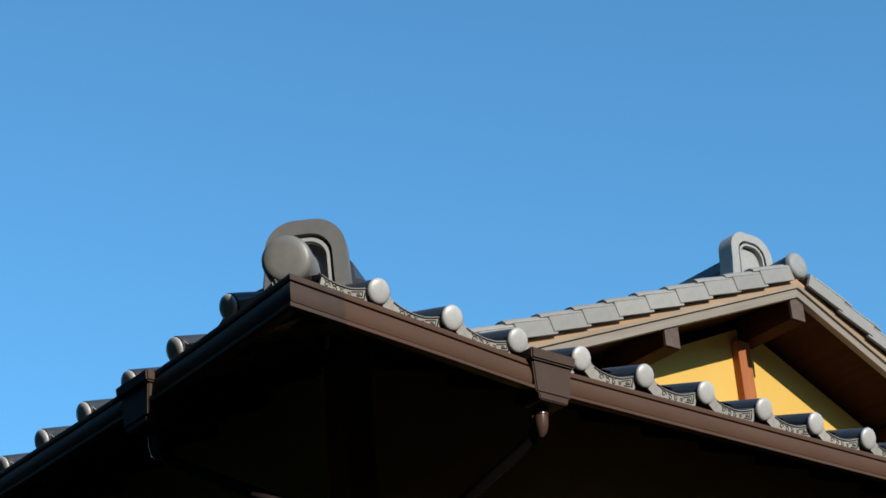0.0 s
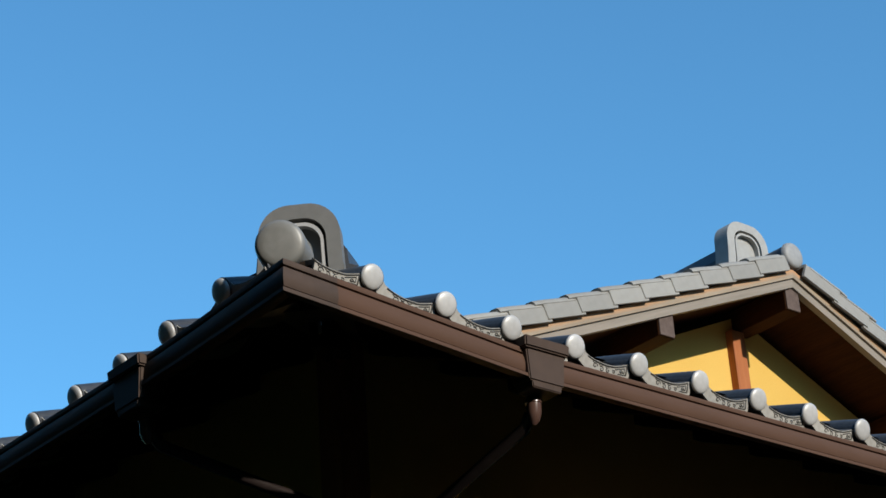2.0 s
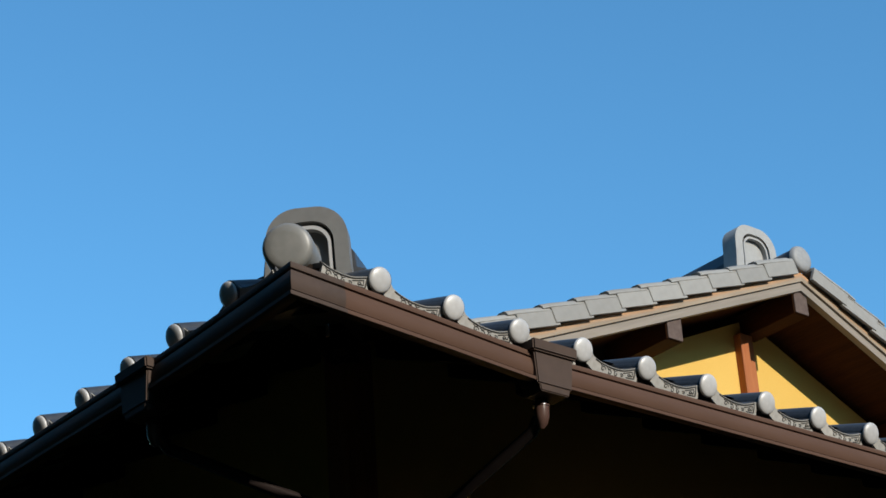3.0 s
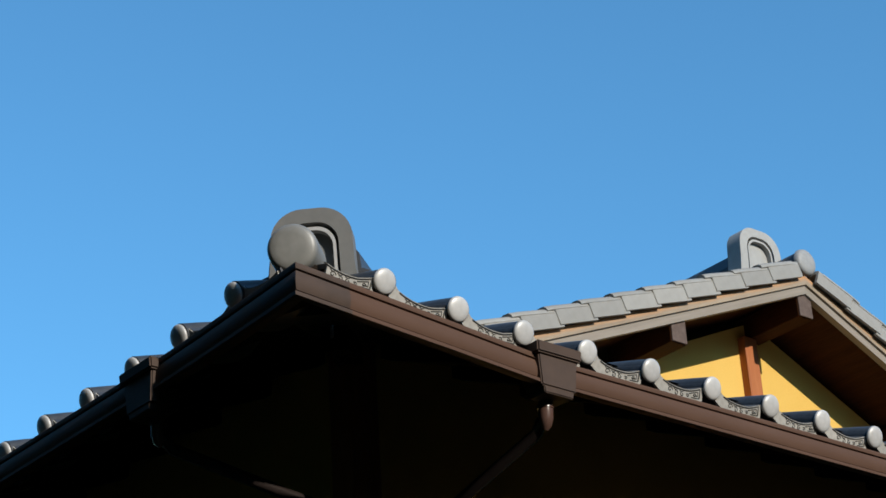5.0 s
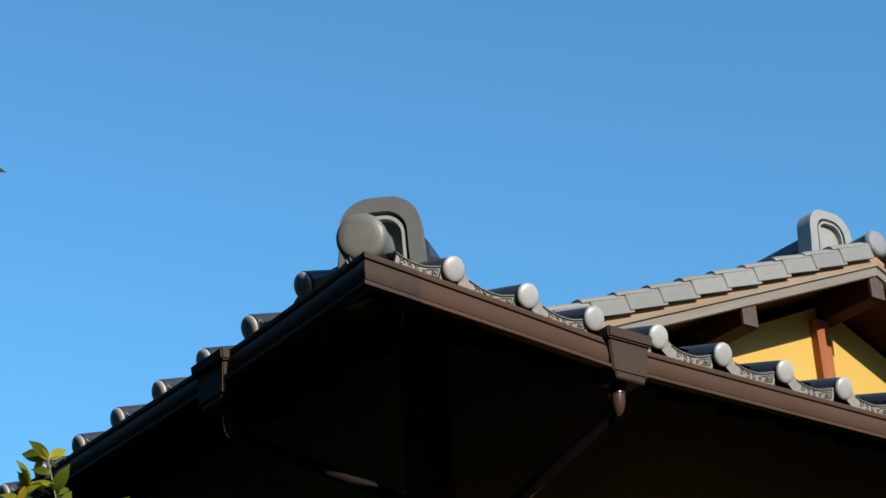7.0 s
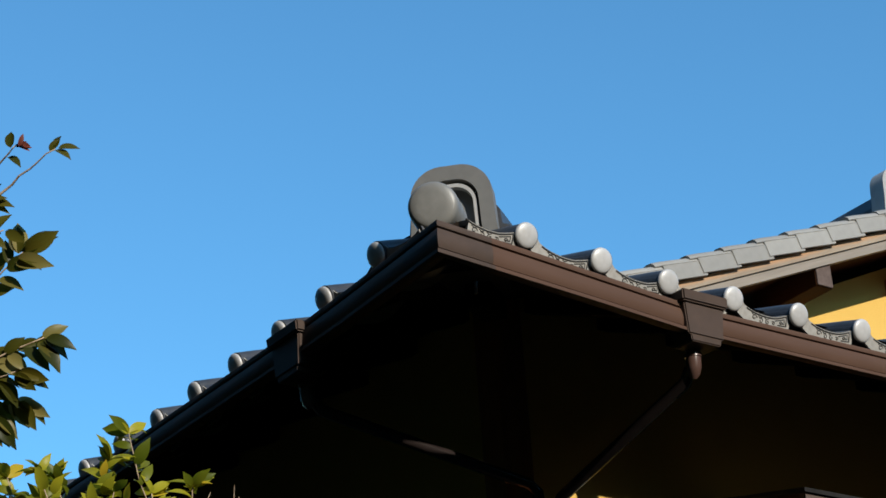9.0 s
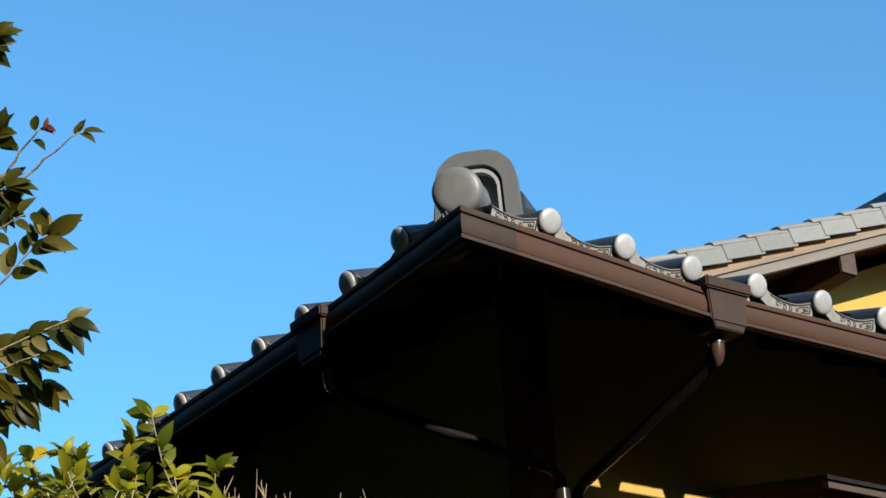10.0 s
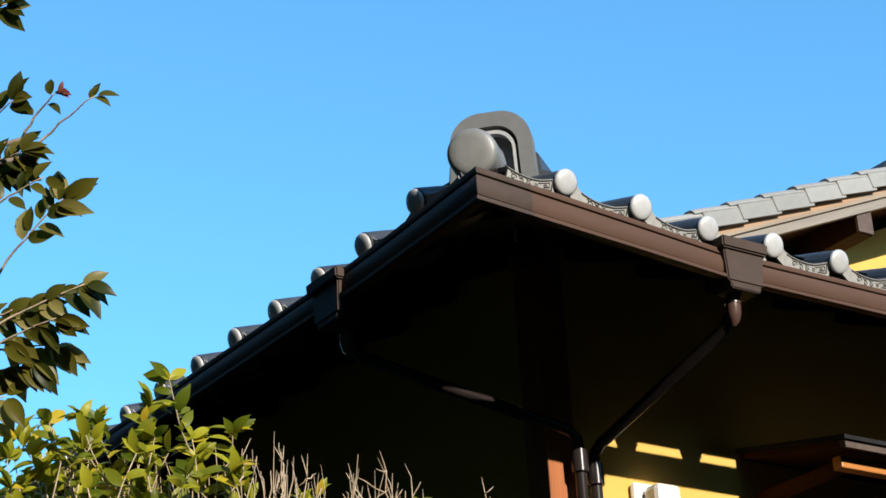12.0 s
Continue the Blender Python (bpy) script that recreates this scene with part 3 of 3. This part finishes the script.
tagged(part("wall_upper_west", box(2.45, 2.6, GABLE_WALL + 0.15, 6.0, 4.2, 5.0), PLASTER), "yellow plastered upper side wall", "wall", kind="structure")

gable = thing("gable_roof", "grey tiled gable roof with weathered timber verge boards", "roof", kind="structure")
HALF = 2.45


def slope_board(side, y0, y1, z_top, z_bot, x0=0.0, x1=HALF):
    """A board along one rake, side -1 or 1, between two depths under the ridge line."""
    bm = bmesh.new()
    vs = []
    for y in (y0, y1):
        for x in (x0, x1):
            for z in (z_top, z_bot):
                vs.append(bm.verts.new((GABLE_X + side * x, y, z - x * GSLOPE[side])))
    for q in ((0, 1, 3, 2), (4, 6, 7, 5), (0, 4, 5, 1), (2, 3, 7, 6), (0, 2, 6, 4), (1, 5, 7, 3)):
        bm.faces.new([vs[i] for i in q])
    return bm


PZ = 5.915
RAKE = {side: side * math.atan(GSLOPE[side]) for side in (-1, 1)}
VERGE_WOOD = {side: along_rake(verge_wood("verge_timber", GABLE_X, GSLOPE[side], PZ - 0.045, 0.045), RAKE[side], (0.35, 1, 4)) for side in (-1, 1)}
BOARD_WOOD = {side: along_rake(board_wood("bargeboard_timber"), RAKE[side], (0.3, 1, 5)) for side in (-1, 1)}
for side in (-1, 1):
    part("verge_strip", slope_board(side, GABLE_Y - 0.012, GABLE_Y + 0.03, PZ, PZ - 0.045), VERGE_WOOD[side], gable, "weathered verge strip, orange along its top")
    part("bargeboard", slope_board(side, GABLE_Y + 0.0, GABLE_Y + 0.035, PZ - 0.0455, PZ - 0.092), BOARD_WOOD[side], gable, "weathered grey bargeboard")
    part("lining", slope_board(side, GABLE_Y + 0.035, 6.2, PZ - 0.03, PZ - 0.055), WOOD_BROWN_SHADED, gable, "brown board lining, darkened for shade")
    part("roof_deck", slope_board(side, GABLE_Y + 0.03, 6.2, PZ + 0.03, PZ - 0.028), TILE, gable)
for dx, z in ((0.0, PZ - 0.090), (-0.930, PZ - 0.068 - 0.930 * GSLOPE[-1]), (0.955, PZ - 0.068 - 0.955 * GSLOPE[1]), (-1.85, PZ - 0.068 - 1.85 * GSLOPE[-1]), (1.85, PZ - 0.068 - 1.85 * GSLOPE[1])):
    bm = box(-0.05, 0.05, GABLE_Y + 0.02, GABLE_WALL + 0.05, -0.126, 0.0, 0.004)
    body = part("purlin", bm, WOOD_BROWN_SHADED, gable, "brown purlin with a grey end", at=pose(GABLE_X + dx, 0, z))
    part("purlin_end", box(-0.047, 0.047, GABLE_Y + 0.012, GABLE_Y + 0.019, -0.123, -0.003, 0.002), WOOD_END, body, "grey weathered end grain")
part("gable_post", box(-0.045, 0.045, GABLE_WALL - 0.045, GABLE_WALL + 0.01, 4.5, 5.70, 0.004), WOOD_POST, gable, "reddish timber strut on the gable wall", at=pose(GABLE_X - 0.065, 0, 0))


def verge_tile():
    """One verge tile: a flat plate hanging at the side and a rounded shoulder over it, a little deeper at its lower end."""
    L = 0.248
    prof = [(-0.022, -0.077), (-0.022, -0.008), (-0.016, 0.004), (0.0, 0.010), (0.05, 0.010), (0.10, -0.008), (0.10, -0.022), (0.0, -0.010), (-0.006, -0.014), (-0.006, -0.077)]
    return extrude_profile(prof, [((0.0, 0, 0.0), (0, 1, 0), (0, 0, 1)), ((L * 0.985, -0.006, 0.013), (0, 1, 0), (0, 0, 1)), ((L, -0.004, 0.011), (0, 1, 0), (0, 0, 1))])


def verge_cap():
    """The rounded shoulder along the top of a verge tile, running out past the plate in a tongue."""
    prof = [(-0.0245, -0.006), (-0.021, 0.006), (-0.008, 0.0165), (0.02, 0.019), (0.06, 0.012), (0.06, 0.000), (0.0, -0.004), (-0.018, -0.010)]
    return extrude_profile(prof, [((0.03, 0, -0.001), (0, 1, 0), (0, 0, 1)), ((0.240, -0.006, 0.012), (0, 1, 0), (0, 0, 1)), ((0.298, -0.004, 0.014), (0, 1, 0), (0, 0, 1))])


ME_CAP = smooth_angle(mesh_of(verge_cap(), TILE_PALE, "verge_cap"), 45)
ME_VERGE = mesh_of(verge_tile(), TILE_PALE, "verge_tile")
step = 0.223
for side in (-1, 1):
    ang = math.degrees(math.atan(GSLOPE[side]))
    for i in range(11):
        d = 0.08 + i * step * math.cos(radians(ang))
        m = pose(GABLE_X + side * d, GABLE_Y - 0.02, PZ + 0.075 - d * GSLOPE[side], 0, 0, 0)
        turn = pose(0, 0, 0, 0, ang, 0) if side > 0 else Matrix.Diagonal((-1, 1, 1, 1)) @ pose(0, 0, 0, 0, ang, 0)
        plate = part("verge_tile", ME_VERGE, None, gable, at=m @ turn @ pose(0, 0, random.uniform(-0.002, 0.002), 0, random.uniform(-0.5, 0.5), 0))
        part("shoulder", ME_CAP, None, plate, "rounded tile shoulder")
for side in (-1, 1):
    bm = bmesh.new()
    cols = 15
    n = 12 * cols
    rows = []
    for j in range(2):
        d = 0.05 if j == 0 else HALF - 0.05
        rows.append([bm.verts.new((GABLE_X + side * d, GABLE_Y + 0.09 + PITCH * k / 12, PZ + 0.075 - d * GSLOPE[side] + wave((k % 12) / 12 * PITCH) * 0.8)) for k in range(n)])
    for k in range(n - 1):
        bm.faces.new((rows[0][k], rows[0][k + 1], rows[1][k + 1], rows[1][k]))
    tagged(part("tile_field", bm, TILE, gable), kind="stuff")

ridge = thing("main_ridge", "grey clay main ridge with an arched end ornament", "roof ridge", at=pose(GABLE_X + 0.02, GABLE_Y, PZ + 0.081))
part("ridge_end_disc", smooth_angle(mesh_of(lathe([(0, -0.03), (0.035, -0.029), (0.056, -0.026), (0.066, -0.019), (0.07, -0.008), (0.071, 0.0), (0.066, 0.003), (0.04, 0.004)], 36), DISC_DULL, "ridge_end_disc"), 50), None, ridge, "dull silvery round clay end")
part("ridge_roll", smooth_angle(mesh_of(lathe([(0, 0.003), (0.064, 0.003), (0.064, 0.4), (0, 0.4)], 30), TILE, "ridge_roll"), 50), None, ridge, "dark smoked clay roll")
ornament(ridge, pose(0, 0.26, 0.02), 0.31, 0.275, 0.09, 0.11, ONI_PALE, ONI_PALE)
bm = extrude_profile([(-0.11, -0.08), (0.11, -0.08), (0.10, 0.12), (0.06, 0.195), (0.0, 0.215), (-0.06, 0.195), (-0.10, 0.12)],
                     [((0, 0.34, 0), (1, 0, 0), (0, 0, 1)), ((0, 4.3, 0), (1, 0, 0), (0, 0, 1))])
part("ridge_body", bm, TILE, ridge)

# ---- on the south wall ----
hood = thing("window_hood", "timber window hood with a dark sheet-metal top", "window hood")
HX0, HX1 = 1.53, 3.5


def hood_slab(x0, x1, y0, y1, z_wall, thick):
    bm = bmesh.new()
    vs = []
    for x in (x0, x1):
        for y in (y0, y1):
            z = z_wall - (WALL - y) * 0.214
            for dz in (0, -thick):
                vs.append(bm.verts.new((x, y, z + dz)))
    for q in ((0, 1, 3, 2), (4, 6, 7, 5), (0, 4, 5, 1), (2, 3, 7, 6), (0, 2, 6, 4), (1, 5, 7, 3)):
        bm.faces.new([vs[i] for i in q])
    return bm


part("metal_top", hood_slab(HX0, HX1, 0.25, WALL - 0.002, 3.727, 0.014), METAL_DARK, hood, "dark sheet metal")
part("edge_board", hood_slab(HX0 + 0.01, HX1 - 0.01, 0.26, 0.285, 3.711, 0.024), WOOD_END, hood, "weathered brown edge board")
part("boarding", hood_slab(HX0 + 0.02, HX1 - 0.02, 0.286, WALL - 0.003, 3.711, 0.02), WOOD_BROWN_SHADED, hood, "orange-brown underside boards, darkened for shade")
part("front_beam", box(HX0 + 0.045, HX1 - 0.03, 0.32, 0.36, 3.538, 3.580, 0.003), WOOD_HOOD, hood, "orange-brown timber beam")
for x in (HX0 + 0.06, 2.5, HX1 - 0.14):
    part("bracket_arm", box(x, x + 0.05, 0.361, WALL - 0.003, 3.540, 3.575, 0.003), WOOD_BROWN_SHADED, hood)
window = thing("timber_window", "dark timber window frame below the hood", "window", kind="structure")
part("window_frame", box(1.75, 3.3, WALL - 0.06, WALL - 0.003, 3.40, 3.50, 0.004), WOOD_POST, window)
part("window_frame", box(1.75, 1.83, WALL - 0.06, WALL - 0.003, 2.2, 3.399, 0.004), WOOD_POST, window)
part("pane", box(1.83, 3.3, WALL - 0.03, WALL - 0.004, 2.2, 3.399), METAL_DARK, window)

vent = thing("wall_vent", "white plastic vent cover on the yellow wall", "vent cover")
bm = box(1.055, 1.16, WALL - 0.03, WALL - 0.002, 3.40, 3.545, 0.014)
part("back_plate", bm, WHITE, vent)
part("cover", box(1.085, 1.185, WALL - 0.11, WALL - 0.031, 3.38, 3.525, 0.02), WHITE, vent)

# ---- garden ----
def blade(verts, faces, base, along, normal, length, width, droop, fold, taper=0.5):
    """One leaf: two rows of faces about a folded midrib, bent down towards its tip."""
    along, normal = along.normalized(), normal.normalized()
    side = along.cross(normal).normalized()
    normal = side.cross(along)
    n0 = len(verts)
    steps = 8
    for i in range(steps + 1):
        a = i / steps
        w = width * 0.5 * (math.sin(math.pi * a ** 0.9) ** 0.6 * (1.0 - 0.6 * max(0.0, a - 0.72) / 0.28) if 0 < a < 1 else 0.03)
        p = base + along * (length * a) - normal * (droop * length * a * a)
        verts += [p - side * w + normal * (fold * w), p, p + side * w + normal * (fold * w)]
    for i in range(steps):
        q = n0 + 3 * i
        faces += [(q, q + 1, q + 4, q + 3), (q + 1, q + 2, q + 5, q + 4)]


def leaf_mesh(name, leaves, mat):
    verts, faces = [], []
    for lf in leaves:
        blade(verts, faces, *lf)
    me = bpy.data.meshes.new(name)
    me.from_pydata([tuple(v) for v in verts], [], faces)
    for p in me.polygons:
        p.use_smooth = True
    me.materials.append(mat)
    return me


def curve_points(a, b, sag, n=8, wobble=0.01):
    a, b = Vector(a), Vector(b)
    return [a.lerp(b, i / n) + Vector((0, 0, sag * math.sin(math.pi * i / n))) + Vector([random.uniform(-wobble, wobble) for _ in range(3)]) * (0 if i in (0, n) else 1) for i in range(n + 1)]


def rand_dir():
    return Vector((random.gauss(0, 1), random.gauss(0, 1), random.gauss(0, 1))).normalized()


def twig_leaves(pts, start, count, size, out, up_bias, tip=5, face=(-0.35, -0.75, 0.4), wide=0.44):
    """Leaves set alternately along a twig from a share of its length on, and a rosette at the tip."""
    res = []
    n = len(pts) - 1
    for k in range(count + tip):
        f = 1.0 if k >= count else start + (1 - start) * (k + random.random()) / count
        i = min(n - 1, int(f * n))
        p = pts[i].lerp(pts[i + 1], f * n - i)
        d = (pts[i + 1] - pts[i]).normalized()
        o = rand_dir()
        o = (o - d * o.dot(d)).normalized()
        way = (d * (0.55 if k < count else 0.5) + o * out + Vector((0, 0, up_bias))).normalized()
        nrm = Vector(face) + rand_dir() * 0.5
        ln = size * random.uniform(0.7, 1.15)
        res.append((p, way, nrm, ln, ln * wide * random.uniform(0.88, 1.12), random.uniform(0.15, 0.6), random.uniform(0.15, 0.5)))
    return res


random.seed(11)
tree = thing("evergreen_tree", "broad-leaved evergreen tree with glossy dark leaves", "tree", at=None)
part("trunk", smooth_angle(mesh_of(tube(curve_points((-1.98, -0.34, -0.02), (-1.86, -0.46, 4.1), 0, 12, 0.02), [0.06 - 0.0038 * i for i in range(13)], 12), BARK, "trunk"), 60), None, tree, "slender grey trunk")
FACE = Vector((-0.45, -0.78, 0.15)).normalized()      # the sunny side, to which the sprays turn


def spray(a, b, first, count, size, tip, lean):
    """A twig with leaves set by turns on its two sides, spread flat towards the sun, and a fan of leaves at its tip."""
    pts = curve_points(a, b, 0.010, 8, 0.002)
    part("twig", tube(pts, [0.0031 - 0.00024 * i for i in range(9)], 7), TWIG, tree, smooth=True)
    res = []
    for k in range(count + tip):
        at_tip = k >= count
        f = 1.0 - 0.02 * (k - count) if at_tip else first + (0.96 - first) * (k + random.uniform(0.1, 0.9)) / count
        i = min(7, int(f * 8))
        p = pts[i].lerp(pts[i + 1], f * 8 - i)
        d = (pts[i + 1] - pts[i]).normalized()
        side = d.cross(FACE).normalized() * (1 if k % 2 else -1)
        spread = (random.uniform(-0.2, 1.6) if at_tip else random.uniform(0.8, 1.7)) * (0.55 if lean < -0.4 else 1.0)
        way = d + side * spread + Vector((-0.25 * lean, 0.2 * lean, 1.3 * lean)) + rand_dir() * 0.25
        ln = size * random.uniform(0.78, 1.15)
        res.append((p + way.normalized() * 0.006, way, FACE + rand_dir() * 0.6, ln, ln * random.uniform(0.44, 0.54), random.uniform(0.15, 0.55), random.uniform(0.2, 0.6)))
    return res


# each twig: from, to, first leaf's share of its length, leaves, leaf length, leaves at the tip, how the leaves lift or hang
upper_twigs = [
    ((-1.59, -0.66, 3.44), (-1.509, -0.803, 3.530), 0.88, 1, 0.036, 3, 0),
    ((-1.59, -0.64, 3.49), (-1.565, -0.746, 3.553), 0.35, 3, 0.036, 0, -0.3),
    ((-1.68, -0.61, 3.46), (-1.646, -0.721, 3.525), 0.55, 2, 0.056, 5, 0.1),
    ((-1.67, -0.55, 3.41), (-1.598, -0.665, 3.450), 0.35, 9, 0.055, 5, 0),
    ((-1.67, -0.55, 3.40), (-1.595, -0.646, 3.420), 0.4, 8, 0.056, 5, 0),
    ((-1.66, -0.58, 3.31), (-1.573, -0.714, 3.378), 0.3, 5, 0.046, 1, -0.2),
    ((-1.75, -0.73, 3.63), (-1.710, -0.835, 3.665), 0.4, 5, 0.058, 4, -0.2),
]
lower_boughs = [
    ((-1.58, -0.47, 3.24), (-1.497, -0.636, 3.381), 0.42, 9, 0.066, 5, 0.15),
    ((-1.63, -0.47, 3.10), (-1.454, -0.649, 3.200), 0.32, 12, 0.062, 4, -0.5),
    ((-1.63, -0.46, 3.06), (-1.488, -0.609, 3.140), 0.35, 10, 0.062, 4, -0.75),
    ((-1.60, -0.38, 3.11), (-1.439, -0.514, 3.121), 0.35, 9, 0.062, 3, -0.8),
    ((-1.61, -0.42, 3.03), (-1.507, -0.536, 3.068), 0.35, 9, 0.064, 3, -1.0),
    ((-1.61, -0.42, 3.15), (-1.519, -0.529, 3.183), 0.35, 9, 0.060, 3, -0.5),
    ((-1.61, -0.40, 2.98), (-1.545, -0.492, 3.004), 0.5, 3, 0.07, 2, -0.3),
]
leaves = []
for twig in upper_twigs + lower_boughs:
    leaves += spray(*twig)
for a in [twig[0] for twig in upper_twigs + lower_boughs]:
    reach = Vector((-1.88, -0.43, a[2] - 0.12))
    part("limb", tube(curve_points(reach, a, 0.02, 6, 0.008), [0.008 - 0.0005 * i for i in range(7)], 7), BARK, tree, smooth=True)
# the side of the crown away from the path
for k in range(26):
    a = Vector((-1.9, -0.42, random.uniform(2.2, 4.0)))
    ang = random.uniform(0.45, 1.30) * math.pi
    b = a + Vector((math.cos(ang) * 0.55, math.sin(ang) * 0.55, random.uniform(0.1, 0.4)))
    pts = curve_points(a, b, 0.03, 6, 0.015)
    part("limb", tube(pts, [0.009 - 0.001 * i for i in range(7)], 6), BARK, tree, smooth=True)
    leaves += twig_leaves(pts, 0.3, 18, 0.072, 0.9, -0.15, 6)
part("crown", leaf_mesh("crown", leaves, LEAF_TREE), None, tree, "glossy dark green leaves")
red = [(Vector((-1.567, -0.751, 3.551)) + rand_dir() * 0.008, Vector((0.6, -0.5, 0.1)) + rand_dir() * 0.7, FACE + rand_dir() * 0.5, 0.026, 0.010, 0.3, 0.2) for _ in range(5)]
part("young_leaves", leaf_mesh("young_leaves", red, STEM_RED), None, tree, "small reddish young leaves")

random.seed(23)
shrub = thing("shrub", "clipped evergreen shrub with yellow-green leaves", "shrub")
tips = [((-1.253, -0.616, 3.045), 9), ((-1.285, -0.60, 2.99), 8), ((-1.125, -0.640, 2.945), 7), ((-1.372, -0.525, 2.965), 8), ((-1.503, -0.455, 2.935), 8), ((-1.44, -0.49, 2.93), 7), ((-1.20, -0.61, 2.93), 8), ((-1.56, -0.43, 2.90), 8)]
for k in range(115):
    f = random.random()
    c = Vector((-1.66, -0.36, 0)).lerp(Vector((-1.10, -0.665, 0)), f)
    across = Vector((0.48, 0.88, 0)) * random.uniform(-0.16, 0.30)
    tips.append(((c.x + across.x, c.y + across.y, 2.945 - 0.05 * max(0, 0.35 - f) / 0.35 - abs(random.gauss(0, 0.13)) - 0.08 * max(0, f - 0.45) - 0.2 * max(0, f - 0.78)), random.randint(5, 8)))
leaves = []
LEADERS = 8            # the first shoots stand out of the crown, with broad whorls of leaves
for k, ((x, y, z), count) in enumerate(tips):
    root = Vector((x + random.uniform(-0.22, 0.22), y + random.uniform(-0.12, 0.12), z - random.uniform(0.35, 0.6)))
    pts = curve_points(root, (x, y, z), 0, 6, 0.018)
    part("stem", tube(pts, [0.0028 - 0.0003 * i for i in range(7)], 5), TWIG, shrub, smooth=True)
    leaves += twig_leaves(pts, 0.72, count + 6, 0.050, 1.15, 0.15, 9, (-0.35, -0.7, 0.45), 0.46) if k < LEADERS else twig_leaves(pts, 0.45, count + 1, 0.047, 1.0, 0.2, 6, (-0.25, -0.6, 0.55), 0.46)
# the shrub's lower foliage, down to the soil
for k in range(230):
    c = Vector((-1.72, -0.33, 0)).lerp(Vector((-1.02, -0.70, 0)), random.random())
    p = c + Vector((0.48, 0.88, 0)) * random.uniform(-0.12, 0.34) + Vector((0, 0, random.uniform(0.35, 2.5)))
    pts = [p + Vector((0, 0, -0.10)), p + Vector((random.uniform(-0.03, 0.03), 0, -0.05)), p]
    leaves += twig_leaves(pts, 0.1, 8, 0.060, 1.0, 0.1, 6, (-0.25, -0.6, 0.55), 0.46)
for k in range(9):
    x, y = -1.6 + 0.065 * k, -0.38 - 0.036 * k
    part("stem", tube(curve_points((-1.35 + 0.02 * k, -0.5, -0.02), (x, y, 2.5), 0, 8, 0.03), [0.02 - 0.0015 * i for i in range(9)], 8), BARK, shrub, smooth=True)
part("crown", leaf_mesh("crown", leaves, LEAF_BUSH), None, shrub, "yellow-green leaves with a few yellow ones")

random.seed(5)
bare = thing("bare_shrub", "pruned bare shrub of upright tan twigs", "shrub")
ROW_A, ROW_B = Vector((-1.083, -0.651, 2.940)), Vector((-0.76, -0.83, 2.922))
# clumps along the row: middle, spread, twigs, how far the tips stand below the tallest
for middle, spread, count, low in ((-0.02, 0.035, 9, 0.010), (0.15, 0.05, 14, 0.010), (0.34, 0.06, 13, 0.055), (0.60, 0.05, 15, 0.025), (0.78, 0.04, 7, 0.045), (-0.30, 0.12, 16, 0.03), (-0.62, 0.14, 16, 0.03), (-1.0, 0.16, 14, 0.05), (1.0, 0.12, 5, 0.10)):
    for k in range(count):
        f = random.gauss(middle, spread)
        p = ROW_A.lerp(ROW_B, f) + Vector((0.48, 0.88, 0)) * random.uniform(-0.07, 0.08)
        p.z -= low + (0.0 if k == 0 else 0.012 + abs(random.gauss(0.035, 0.03)))
        root = p + Vector((random.gauss(0, 0.045), random.gauss(0, 0.03), -random.uniform(0.25, 0.42)))
        pts = curve_points(root, p, 0, 7, 0.007)
        thick = random.uniform(0.5, 0.95)
        twig = tube(pts, [thick * r for r in (0.0034, 0.0031, 0.0025, 0.0026, 0.0018, 0.0020, 0.0013, 0.0006)], 6)
        for spur in range(random.randint(2, 4)):
            j = random.randint(2, 6)
            q = pts[j] + Vector((random.gauss(0, 0.020), random.gauss(0, 0.014), random.uniform(0.008, 0.045)))
            tube(curve_points(pts[j], q, 0, 3, 0.003), [0.0015, 0.0013, 0.0012, 0.0005], 5, twig)
        part("twig", twig, TWIG, bare, smooth=True)
few = []
for p in ((-1.0, -0.69, 2.80), (-0.97, -0.70, 2.815), (-0.80, -0.80, 2.79), (-0.66, -0.87, 2.77)):
    pts = curve_points((p[0] - 0.01, p[1], p[2] - 0.12), p, 0, 4, 0.004)
    few += twig_leaves(pts, 0.5, 3, 0.038, 0.7, 0.3, 3)
part("leaves", leaf_mesh("leaves", few, LEAF_BUSH), None, bare, "a few small green leaves")
for k in range(7):
    part("stem", tube(curve_points((-0.95 + 0.02 * k, -0.74, -0.02), (-1.08 + 0.055 * k, -0.62 - 0.03 * k, 2.6), 0, 8, 0.02), [0.016 - 0.0014 * i for i in range(9)], 8), BARK, bare, smooth=True)

# dark hedges added out of view, behind and beside the path, to block light
for name, x0, x1, y0, y1, h in (("hedge", -1.9, 0.6, -13.5, -12.3, 7.5), ("hedge", 0.6, 12, -13.5, -12.3, 9.1), ("hedge", -6, -2.0, -13.5, -12.3, 10.0), ("hedge", -6.4, -5.2, -12.2, 40, 11.5), ("hedge", 10.5, 11.7, -12.2, 2.5, 7.5)):
    bm = bmesh.new()
    bmesh.ops.create_cube(bm, size=1)
    bmesh.ops.subdivide_edges(bm, edges=list(bm.edges), cuts=24, use_grid_fill=True)
    for v in bm.verts:
        v.co = Vector((x0 + (v.co.x + 0.5) * (x1 - x0), y0 + (v.co.y + 0.5) * (y1 - y0), (v.co.z + 0.5) * h - 0.05))
        v.co += Vector([noise.noise(v.co * 1.3 + Vector((9 * i, 0, 0))) * 0.25 for i in range(3)]) * (1 if v.co.z > 0.3 else 0)
    tagged(part(name, bm, SHADE_HEDGE), "tall dark green hedge, added out of view to block sky and sun", "hedge", kind="stuff")
